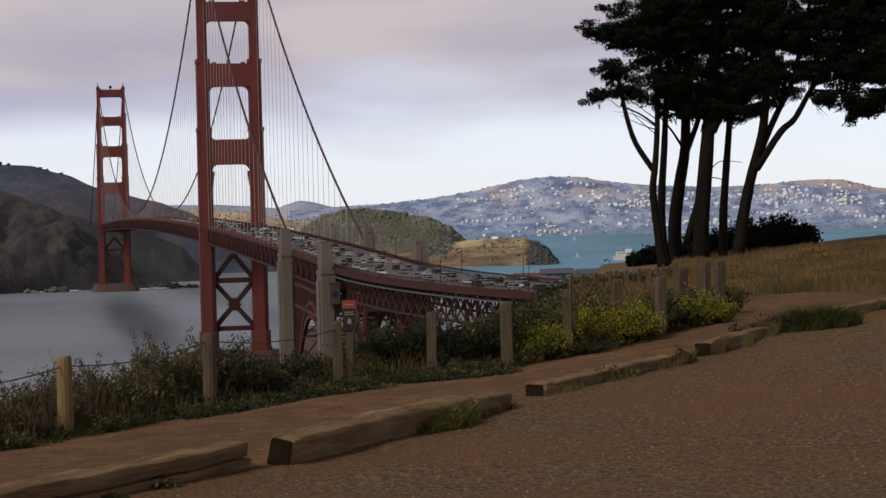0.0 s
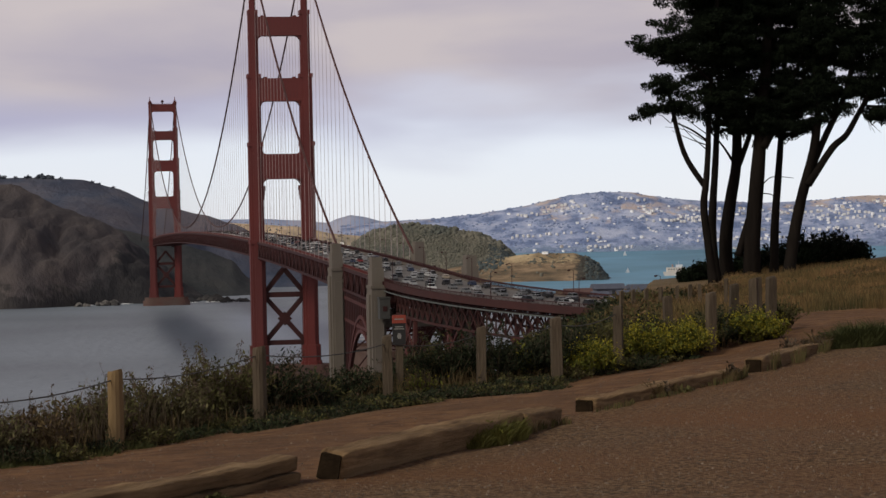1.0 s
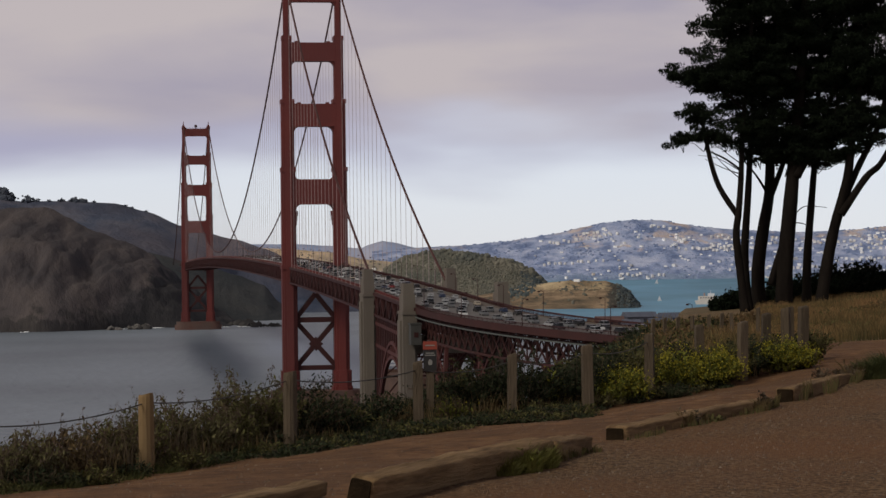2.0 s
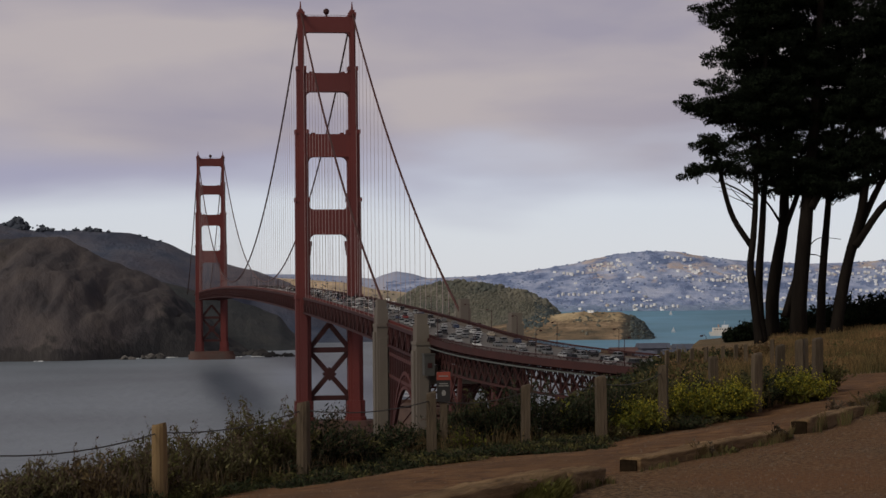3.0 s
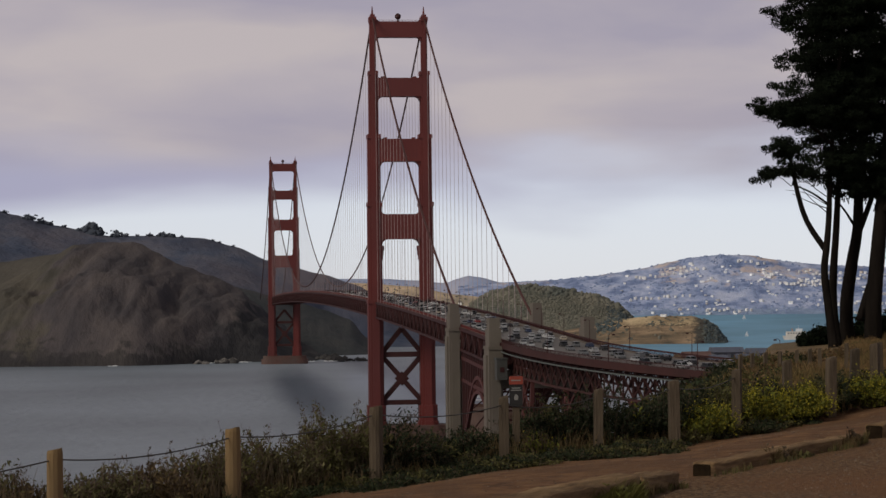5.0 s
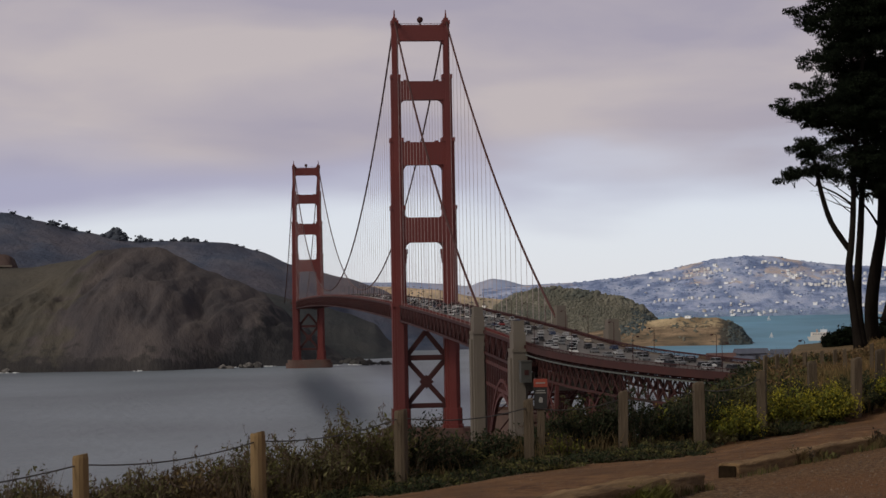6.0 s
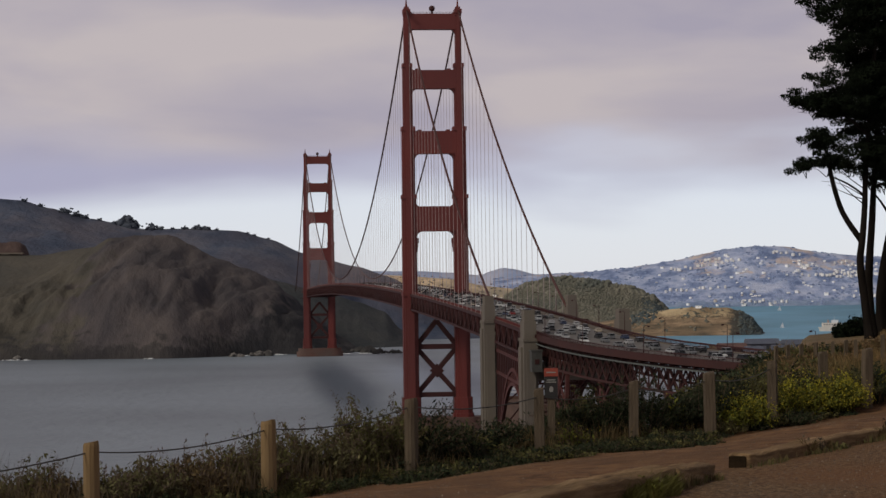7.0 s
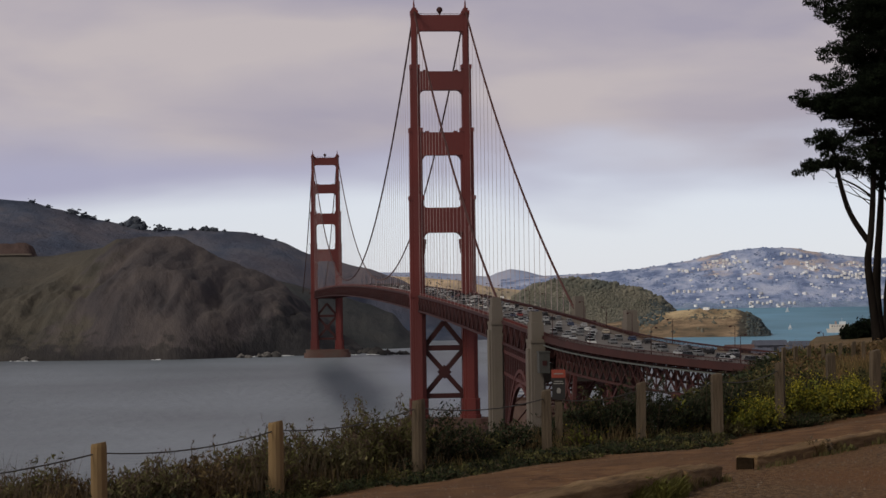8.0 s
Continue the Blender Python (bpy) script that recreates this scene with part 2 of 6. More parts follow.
M_WIRE = surface("fence_cable_steel", [(0.06, 0.055, 0.05), (0.09, 0.08, 0.07)], 8.0, 0.6, 0.0, metal=0.3)
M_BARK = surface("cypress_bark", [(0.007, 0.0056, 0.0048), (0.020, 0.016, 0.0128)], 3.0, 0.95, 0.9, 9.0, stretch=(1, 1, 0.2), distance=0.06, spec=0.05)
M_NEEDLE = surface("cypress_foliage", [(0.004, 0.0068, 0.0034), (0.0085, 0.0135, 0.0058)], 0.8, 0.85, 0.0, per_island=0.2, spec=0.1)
M_LEAF_DARK = surface("shrub_leaf_dark", [(0.013, 0.020, 0.008), (0.034, 0.042, 0.015)], 2.0, 0.8, 0.0, per_island=0.4, translucent=0.2)
M_LEAF_OLIVE = surface("shrub_leaf_olive", [(0.07, 0.07, 0.022), (0.135, 0.122, 0.042)], 2.0, 0.8, 0.0, per_island=0.4, translucent=0.3)
M_LEAF_PALE = surface("shrub_leaf_pale", [(0.085, 0.08, 0.032), (0.17, 0.15, 0.068)], 2.0, 0.8, 0.0, per_island=0.4, translucent=0.3)
M_LEAF_GREEN = surface("mustard_leaf", [(0.085, 0.098, 0.016), (0.185, 0.185, 0.028)], 2.0, 0.8, 0.0, per_island=0.35, translucent=0.3)
M_SLOPE = surface("slope_grass", [(0.065, 0.062, 0.024), (0.165, 0.112, 0.046), (0.29, 0.168, 0.078)], 0.45, 0.9, 0.0, per_island=0.4, translucent=0.25, contrast=0.16)
M_SEED = surface("dry_seed_head", [(0.085, 0.058, 0.045), (0.15, 0.105, 0.075)], 2.0, 0.9, 0.0, per_island=0.35, translucent=0.25)
M_STEM = surface("dry_stem", [(0.0525, 0.0375, 0.024), (0.0975, 0.0713, 0.0435)], 3.0, 0.9, 0.0, per_island=0.3)
M_DRY = surface("dry_grass", [(0.0992, 0.0682, 0.03), (0.167, 0.118, 0.054)], 1.5, 0.9, 0.0, per_island=0.35, translucent=0.25)
M_FLOWER = surface("mustard_flower", [(0.27, 0.24, 0.02), (0.38, 0.325, 0.026)], 2.0, 0.7, 0.0, per_island=0.25, translucent=0.3)
# Paler olive on the left flank, darker towards the foot and right end.
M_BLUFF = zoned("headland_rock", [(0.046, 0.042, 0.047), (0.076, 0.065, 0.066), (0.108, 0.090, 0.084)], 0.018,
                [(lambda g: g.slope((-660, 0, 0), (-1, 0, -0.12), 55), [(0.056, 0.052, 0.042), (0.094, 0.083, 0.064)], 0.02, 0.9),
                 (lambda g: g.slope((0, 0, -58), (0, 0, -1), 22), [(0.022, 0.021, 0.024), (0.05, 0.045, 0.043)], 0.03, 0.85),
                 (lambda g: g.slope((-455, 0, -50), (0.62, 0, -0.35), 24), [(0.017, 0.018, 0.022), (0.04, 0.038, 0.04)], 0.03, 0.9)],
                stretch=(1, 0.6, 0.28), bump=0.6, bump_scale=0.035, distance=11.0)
M_SPUR = surface("grassy_spur", [(0.046, 0.046, 0.043), (0.078, 0.072, 0.062)], 0.018, 0.95, 0.5, 0.04, second=(0.105, 0.092, 0.074), second_scale=0.01, distance=9.0)
# The scrub colours carry the blue of distance haze.
M_RIDGE = surface("hazy_ridge_scrub", [(0.043, 0.060, 0.10), (0.074, 0.09, 0.134), (0.115, 0.118, 0.15)], 0.014, 0.95, 0.6, 0.05, second=(0.10, 0.088, 0.105), second_scale=0.0055, distance=12.0, contrast=0.12)
# Sun on the far dry grass is put into these pale golds.
M_GOLD = surface("golden_grass_hill", [(0.42, 0.31, 0.20), (0.66, 0.49, 0.31), (0.85, 0.66, 0.43)], 0.035, 0.95, 0.5, 0.08, second=(0.27, 0.25, 0.20), second_scale=0.014, distance=4.0, contrast=0.18)
# Shade on the hill's right end is put into the colour as dark blue-green.
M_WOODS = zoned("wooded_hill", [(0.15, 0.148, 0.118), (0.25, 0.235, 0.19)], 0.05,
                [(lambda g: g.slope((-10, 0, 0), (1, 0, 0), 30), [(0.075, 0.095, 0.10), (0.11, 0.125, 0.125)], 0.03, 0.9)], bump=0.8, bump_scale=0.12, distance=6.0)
M_TREEFAR = surface("far_tree_crown", [(0.115, 0.115, 0.09), (0.18, 0.17, 0.132), (0.255, 0.232, 0.178)], 0.022, 0.95, 0.1, 0.35, per_island=0.14, distance=3.0, second=(0.09, 0.102, 0.092), second_scale=0.018)
# Sunlight on the point's grass is in the colour, palest towards the top.
M_POINT = zoned("grassy_point", [(0.10, 0.085, 0.062), (0.25, 0.18, 0.115), (0.42, 0.30, 0.19)], 0.035,
                [(lambda g: g.slope((0, 0, -52), (0, 0, 1), 7), [(0.30, 0.22, 0.13), (0.72, 0.56, 0.34)], 0.03, 0.9),
                 (lambda g: g.slope((135, 0, 0), (1, 0, -0.3), 12), [(0.05, 0.05, 0.045), (0.10, 0.095, 0.08)], 0.05, 0.95)],
                stretch=(0.45, 1, 4), bump=0.9, bump_scale=0.1, distance=5.0)
# Distance haze and far sunlight are put into these pale blues and tans.
M_FARHILL = zoned("hazy_town_slope", [(0.165, 0.225, 0.40), (0.35, 0.42, 0.63), (0.54, 0.59, 0.76)], 0.019,
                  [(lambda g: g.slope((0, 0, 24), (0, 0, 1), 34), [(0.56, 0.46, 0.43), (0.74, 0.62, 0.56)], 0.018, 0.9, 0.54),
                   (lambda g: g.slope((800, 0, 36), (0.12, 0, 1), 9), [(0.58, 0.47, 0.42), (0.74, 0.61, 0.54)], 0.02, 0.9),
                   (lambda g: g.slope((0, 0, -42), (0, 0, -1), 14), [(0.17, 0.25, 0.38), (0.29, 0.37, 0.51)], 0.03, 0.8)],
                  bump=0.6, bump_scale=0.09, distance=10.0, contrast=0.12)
# Haze over the farthest hill, painted as pale blue.
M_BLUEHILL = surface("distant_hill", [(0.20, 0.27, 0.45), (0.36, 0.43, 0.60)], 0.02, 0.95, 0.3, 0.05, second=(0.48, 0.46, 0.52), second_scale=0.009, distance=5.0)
M_SHORE = surface("wooded_shore", [(0.026, 0.031, 0.036), (0.044, 0.048, 0.051)], 0.05, 0.95, 0.5, 0.1, second=(0.06, 0.06, 0.06), second_scale=0.012, distance=9.0, contrast=0.17)
M_ROCK = surface("shore_rock", [(0.04, 0.038, 0.038), (0.09, 0.085, 0.08)], 0.1, 0.95, 0.8, 0.3, distance=1.5)

M_ROCK_PALE = surface("pale_shore_rock", [(0.05, 0.047, 0.045), (0.22, 0.205, 0.19)], 0.25, 0.95, 0.8, 0.3, distance=1.5, contrast=0.12)


# ---- mesh helpers ----
class Geo:
    """Collects faces of one mesh."""

    def __init__(self):
        self.v, self.f = [], []

    def add(self, verts, faces):
        n = len(self.v)
        self.v += [tuple(p) for p in verts]
        self.f += [tuple(n + i for i in q) for q in faces]
        return self

    def box(self, c, s, rot=None):
        x, y, z = s[0] / 2, s[1] / 2, s[2] / 2
        pts = [Vector((a * x, b * y, d * z)) for a in (-1, 1) for b in (-1, 1) for d in (-1, 1)]
        if rot:
            pts = [rot @ p for p in pts]
        return self.add([p + Vector(c) for p in pts], ((0, 1, 3, 2), (4, 6, 7, 5), (0, 4, 5, 1), (2, 3, 7, 6), (0, 2, 6, 4), (1, 5, 7, 3)))

    def beam(self, a, b, w, h=None):
        a, b = Vector(a), Vector(b)
        d = b - a
        rot = d.to_track_quat("Y", "Z").to_matrix()
        return self.box((a + b) / 2, (w, d.length, h or w), rot)

    def tube(self, pts, radii, n=8, caps=True):
        pts = [Vector(p) for p in pts]
        if not isinstance(radii, (list, tuple)):
            radii = [radii] * len(pts)
        vs = []
        side = None
        for i, p in enumerate(pts):
            d = (pts[min(i + 1, len(pts) - 1)] - pts[max(i - 1, 0)]).normalized()
            if side is None:
                side = d.orthogonal().normalized()
            side = (side - d * side.dot(d)).normalized()
            up = d.cross(side)
            vs += [p + (side * math.cos(2 * math.pi * k / n) + up * math.sin(2 * math.pi * k / n)) * radii[i] for k in range(n)]
        fs = [(i * n + k, i * n + (k + 1) % n, (i + 1) * n + (k + 1) % n, (i + 1) * n + k) for i in range(len(pts) - 1) for k in range(n)]
        if caps:
            fs += [tuple(reversed(range(n))), tuple((len(pts) - 1) * n + k for k in range(n))]
        return self.add(vs, fs)

    def prism(self, outline, lo, hi, axis="z"):
        """A straight body over an outline of (u, v); axis z: (x, y), axis y: (x, z), axis x: (y, z)."""
        def at(u, v, w):
            return (u, v, w) if axis == "z" else (u, w, v) if axis == "y" else (w, u, v)
        n = len(outline)
        vs = [at(u, v, lo) for u, v in outline] + [at(u, v, hi) for u, v in outline]
        fs = [tuple(range(n)), tuple(range(2 * n - 1, n - 1, -1))] + [(i, n + i, n + (i + 1) % n, (i + 1) % n) for i in range(n)]
        return self.add(vs, fs)

    def mesh(self, name, material, smooth=False):
        me = bpy.data.meshes.new(name)
        me.from_pydata(self.v, [], self.f)
        me.materials.append(material)
        if smooth:
            me.polygons.foreach_set("use_smooth", [True] * len(me.polygons))
        me.validate()
        me.update()
        bm = bmesh.new()
        bm.from_mesh(me)
        bmesh.ops.recalc_face_normals(bm, faces=bm.faces)
        bm.to_mesh(me)
        bm.free()
        return me


def part(name, geo, material, parent, label="", smooth=False):
    ob = new(name, geo if isinstance(geo, bpy.types.Mesh) else geo.mesh(name, material, smooth))
    ob.parent = parent
    if label:
        ob["label"] = label
    return ob


def thing(name, m, label, category, group="", kind=""):
    ob = new(name)
    ob.matrix_basis = m
    return tagged(ob, label, category, group, kind)


def lone(name, geo, material, label, category, group="", kind="", smooth=False):
    return tagged(new(name, geo.mesh(name, material, smooth)), label, category, group, kind)


def fbm(x, y, z=0.0, octaves=5):
    return noise.fractal(Vector((x, y, z)), 0.9, 2.1, octaves, noise_basis="PERLIN_ORIGINAL")


def smooth(t):
    t = min(1.0, max(0.0, t))
    return t * t * (3 - 2 * t)


def curve_of(points, x):
    """A smooth line through a few (x, value) points."""
    if x <= points[0][0]:
        return points[0][1]
    for (a, p), (b, q) in zip(points, points[1:]):
        if x <= b:
            return p + (q - p) * smooth((x - a) / (b - a)) * 0.5 + (q - p) * 0.5 * (x - a) / (b - a)
    return points[-1][1]


# ---- near ground ----
FENCE = [(-12.0, 6.0), (-4.75, 18.5), (-2.46, 22.9), (-1.2, 25.0), (0.78, 26.5), (1.6, 28.0), (2.9, 29.4), (3.9, 31.0), (9.0, 36.0)]


DIP = [(-9.0, 0.05), (-4.8, 0.06), (-2.5, 0.09), (-0.2, 0.13), (0.74, 0.17), (1.6, 0.15), (2.9, 0.10), (4.0, 0.03), (5.0, 0.0)]


def brink(x):
    """Where the bluff falls away."""
    return min(78.0, 28.6 + 0.95 * x + 9.0 * max(0.0, x - 0.8) - 0.6 * max(0.0, -3 - x))


def ground_z(x, y):
    z = (0.052 * max(-12.0, x) - 0.06) * smooth((y - 13) / 9)
    z -= curve_of(DIP, x) * smooth((y - curve_of(FENCE, x) + 3.6) / 3.2)   # the path tilts down to the fence
    k = smooth((y - 34) / 18)
    z += k * (0.080 * min(x, 17.0) - 0.60 - 0.16 * smooth((y - 60) / 10) - z) if x > 0 else 0.0
    u = y - brink(max(x, -9.0))
    if u > 0:
        z -= 0.42 * u * smooth(u / 6) if u < 150 else 0.42 * 150
        z = max(z, SEA - 3)
    return z + 0.035 * fbm(x * 0.45, y * 0.45) * smooth((abs(x) + y) / 8)


def grid(xs, ys, height):
    g = Geo()
    g.v = [(x, y, height(x, y)) for y in ys for x in xs]
    n = len(xs)
    g.f = [(j * n + i, j * n + i + 1, (j + 1) * n + i + 1, (j + 1) * n + i) for j in range(len(ys) - 1) for i in range(n - 1)]
    return g


def spread(a, b, n, power=1.0):
    return [a + (b - a) * (i / n) ** power for i in range(n + 1)]


# ---- ground, water and distance ----
def build_ground():
    xs = spread(-9.0, -140.0, 26, 1.8)[::-1][:-1] + spread(-9.0, 16.0, 100)[:-1] + spread(16.0, 260.0, 30, 1.8)
    ys = spread(4.0, -60.0, 12, 1.5)[::-1][:-1] + spread(4.0, 44.0, 150)[:-1] + spread(44.0, 84.0, 50)[:-1] + spread(84.0, 330.0, 30, 1.4)
    g = grid(xs, ys, ground_z)
    ob = lone("ground", g, M_GRAVEL, "bare brown gravel and dirt ground sloping to the bluff", "ground", kind="structure", smooth=True)
    for m in (M_DIRT, M_SCRUB):
        ob.data.materials.append(m)
    for p in ob.data.polygons:
        x, y, _ = p.center
        w = 0.35 * fbm(x * 0.8, y * 0.8)
        line = tie_line(x) + 0.35 + 0.5 * w
        if y > line:
            p.material_index = 1
        hedge = min(brink(x) - 2.2, curve_of([(-9, 15.8), (3, 30.2), (3.9, 33.0), (5.0, 37.0), (6.0, 37.0), (7.2, 34.2), (8.3, 33.6), (30, 36)], x)) + w
        if y > hedge:
            p.material_index = 2


def tie_line(x):
    """The row of parking timbers."""
    return 17.0 + 2.55 * (x - (-0.55)) if x < -0.55 else 17.0 + 2.45 * (x + 0.55) if x < 1.0 else 20.8 + 1.85 * (x - 1.0)


def build_water():
    g = Geo()
    g.add([(-4500, 60, SEA), (3600, 60, SEA), (3600, 3300, SEA), (-4500, 3300, SEA)], [(0, 1, 2, 3)])
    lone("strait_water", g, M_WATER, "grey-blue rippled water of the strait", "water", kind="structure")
    g = Geo()
    g.add([(-1500, 3296, SEA - 0.3), (2600, 3296, SEA - 0.3), (3300, 4760, SEA + 32), (-2000, 4760, SEA + 32)], [(0, 1, 2, 3)])
    g.add([(-40, 2250, SEA + 0.2), (1500, 2250, SEA + 0.2), (2600, 3296, SEA + 0.2), (-230, 3296, SEA + 0.2)], [(0, 1, 2, 3)])
    lone("bay_water", g, M_BAY, "turquoise water of the bay", "water", kind="structure")


def hill(name, label, crest, dist, front, back, foot, material, rough, size, columns=150, rows=34, gully=0.0, kind="structure", steep=1.0, lean=0.7):
    """A ridge seen from the bluff: crest height over x at that distance, a front slope and a back slope."""
    def surf(x, v):
        top = curve_of(crest, x)
        y = dist + ((front(x) if callable(front) else front) * v if v < 0 else back * v)
        s = smooth(1 - abs(v)) if v >= 0 else (1 - abs(v)) ** steep
        n = fbm(x / size, y / size * 0.7, dist * 0.01)
        if gully:
            n -= gully * (abs(fbm((x + lean * (y - dist)) / (size * 0.6), (y - 0.3 * x) / size * 0.5, 3.3)) - 0.3)
        edge = 0.35 + 0.65 * (1 - abs(v)) if v < 0 else 1
        z = foot + (top - foot) * s + n * rough * min(1.0, (1 - abs(v)) * 4) * edge * (0.14 + 0.86 * min(1.0, abs(v) * 2.2))
        return Vector((x * y / dist, y, z))

    g = Geo()
    x0, x1 = crest[0][0], crest[-1][0]
    for i in range(columns + 1):
        x = x0 + (x1 - x0) * i / columns
        for j in range(rows + 1):
            g.v.append(tuple(surf(x, -1 + 2 * j / rows)))
    n = rows + 1
    g.f = [(i * n + j, (i + 1) * n + j, (i + 1) * n + j + 1, i * n + j + 1) for i in range(columns) for j in range(rows)]
    ob = lone(name, g, material, label, "hill", kind=kind, smooth=True)
    return surf


def build_hills():
    out = {}
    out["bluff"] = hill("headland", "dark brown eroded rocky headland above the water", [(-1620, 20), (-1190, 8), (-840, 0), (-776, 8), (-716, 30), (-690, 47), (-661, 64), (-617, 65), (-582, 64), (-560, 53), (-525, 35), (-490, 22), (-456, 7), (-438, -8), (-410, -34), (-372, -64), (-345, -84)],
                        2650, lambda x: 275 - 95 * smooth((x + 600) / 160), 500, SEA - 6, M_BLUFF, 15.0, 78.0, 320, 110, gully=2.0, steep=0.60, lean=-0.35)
    out["spur"] = hill("grassy_spur", "olive-brown grassy spur beside the headland", [(-1700, 90), (-1150, 62), (-860, 46), (-800, 45), (-745, 54), (-690, 60), (-630, 56), (-560, 30), (-480, -20)],
                       2830, 360, 300, SEA - 6, M_SPUR, 10.0, 110.0, 120, 40, gully=0.8, steep=0.8)
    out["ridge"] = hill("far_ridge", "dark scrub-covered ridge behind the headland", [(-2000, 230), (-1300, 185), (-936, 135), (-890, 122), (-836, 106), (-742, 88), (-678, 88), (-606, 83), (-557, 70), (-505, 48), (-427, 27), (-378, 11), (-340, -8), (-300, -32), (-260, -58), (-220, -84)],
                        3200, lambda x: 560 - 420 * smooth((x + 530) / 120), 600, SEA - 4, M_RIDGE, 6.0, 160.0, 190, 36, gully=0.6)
    out["shore"] = hill("wooded_shore", "dark wooded slope falling to the rocky shore", [(-520, 12), (-450, -4), (-415, -14), (-388, -22), (-350, -36), (-328, -60), (-305, -84)],
                        2900, 220, 200, SEA - 5, M_SHORE, 6.0, 40.0, 90, 30, gully=0.6)
    out["gold"] = hill("golden_hill", "sunlit golden grass hill with scattered trees", [(-900, 32), (-494, 19), (-418, 15), (-341, 9), (-265, -6), (-208, -12), (-120, -40), (-60, -66)],
                        3700, 240, 300, SEA - 2, M_GOLD, 4.0, 90.0, 120, 24)
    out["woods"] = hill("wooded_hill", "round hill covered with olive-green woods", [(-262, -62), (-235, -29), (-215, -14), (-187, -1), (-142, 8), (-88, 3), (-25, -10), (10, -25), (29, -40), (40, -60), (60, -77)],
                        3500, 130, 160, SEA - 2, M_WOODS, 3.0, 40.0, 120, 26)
    out["point"] = hill("grassy_point", "low point of dry grass with a dark rocky tip", [(-180, -66), (-85, -61), (-31, -54), (10, -44), (66, -39), (115, -40), (135, -46), (150, -55), (160, -68), (168, -78), (176, -86)],
                        3180, 95, 70, SEA - 3, M_POINT, 4.0, 26.0, 170, 34, gully=1.2, steep=0.7)
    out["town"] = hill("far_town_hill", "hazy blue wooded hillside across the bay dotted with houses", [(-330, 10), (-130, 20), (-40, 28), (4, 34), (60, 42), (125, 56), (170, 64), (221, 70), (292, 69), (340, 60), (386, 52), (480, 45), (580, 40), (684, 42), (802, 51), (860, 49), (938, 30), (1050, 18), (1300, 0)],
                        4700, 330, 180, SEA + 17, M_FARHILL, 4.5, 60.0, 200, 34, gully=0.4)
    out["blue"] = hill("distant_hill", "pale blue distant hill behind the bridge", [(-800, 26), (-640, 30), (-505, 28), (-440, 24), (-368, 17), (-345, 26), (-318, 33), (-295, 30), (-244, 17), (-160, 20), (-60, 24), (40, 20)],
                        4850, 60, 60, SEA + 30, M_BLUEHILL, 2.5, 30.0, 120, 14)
    return out


build_ground()
build_water()
HILLS = build_hills()


# ---- the bridge ----
BX, BY, TURN_B = -111.3, 1149.6, 11.36
bridge = thing("suspension_bridge", pose(BX, BY, 0, 0, 0, TURN_B), "red steel suspension bridge with two tall towers over the strait", "bridge")
R_CURVE, S_CURVE = 420.0, -452.0


def deck_z(s):
    if s >= 0:
        return -4.2 + 5.5 * (1 - ((s - 640) / 640) ** 2)
    if s >= S_CURVE:
        return -4.2 + 0.0167 * s - 0.000019 * s * s
    k = S_CURVE - s
    return -4.2 + 0.0167 * S_CURVE - 0.000019 * S_CURVE ** 2 - 0.0330 * k + 0.0000300 * k * k


def along(s, across=0.0, up=0.0):
    """A point of the bridge: metres from the near tower (north positive), to the east of the middle, and above the roadway."""
    if s >= S_CURVE:
        return Vector((across, s, deck_z(s) + up))
    th = (S_CURVE - s) / R_CURVE
    return Vector((R_CURVE * (1 - math.cos(th)) + across * math.cos(th), S_CURVE - R_CURVE * math.sin(th) + across * math.sin(th), deck_z(s) + up))


def ribbon(s0, s1, step, section):
    """A bar with the section (across, up) drawn along the bridge."""
    g = Geo()
    n, k = max(1, round((s1 - s0) / step)), len(section)
    for i in range(n + 1):
        s = s0 + (s1 - s0) * i / n
        g.v += [tuple(along(s, a, u)) for a, u in section]
    g.f = [(i * k + j, i * k + (j + 1) % k, (i + 1) * k + (j + 1) % k, (i + 1) * k + j) for i in range(n) for j in range(k)]
    g.f += [tuple(range(k)), tuple(n * k + j for j in range(k))]
    return g


def rect(a0, a1, u0, u1):
    return [(a0, u0), (a1, u0), (a1, u1), (a0, u1)]


LEGS = 13.7   # half the distance between the legs
STAGES = [(-57.0, -2.0, 7.9, 11.0), (-2.0, 49.4, 7.4, 10.4), (49.4, 85.4, 6.7, 8.8), (85.4, 119.0, 5.0, 7.2), (119.0, 146.5, 3.3, 5.6)]


def leg_outline(cx, w, d):
    """A stepped, fluted plan."""
    a, b = w / 2, d / 2
    p = [(-a, -b * 0.62), (-a * 0.80, -b * 0.62), (-a * 0.80, -b * 0.86), (-a * 0.45, -b * 0.86), (-a * 0.45, -b), (a * 0.45, -b), (a * 0.45, -b * 0.86), (a * 0.80, -b * 0.86), (a * 0.80, -b * 0.62), (a, -b * 0.62)]
    p += [(-x, -y) for x, y in p]
    return [(cx + x, y) for x, y in p]


def bracket(g, x, z, r, sx, sz, d):
    """A rounded corner between a leg and a strut."""
    pts = [(x, z)] + [(x + sx * r * (1 - math.sin(a)), z + sz * r * (1 - math.cos(a))) for a in [math.pi / 2 * k / 6 for k in range(7)]]
    g.prism(pts, -d / 2, d / 2, "y")


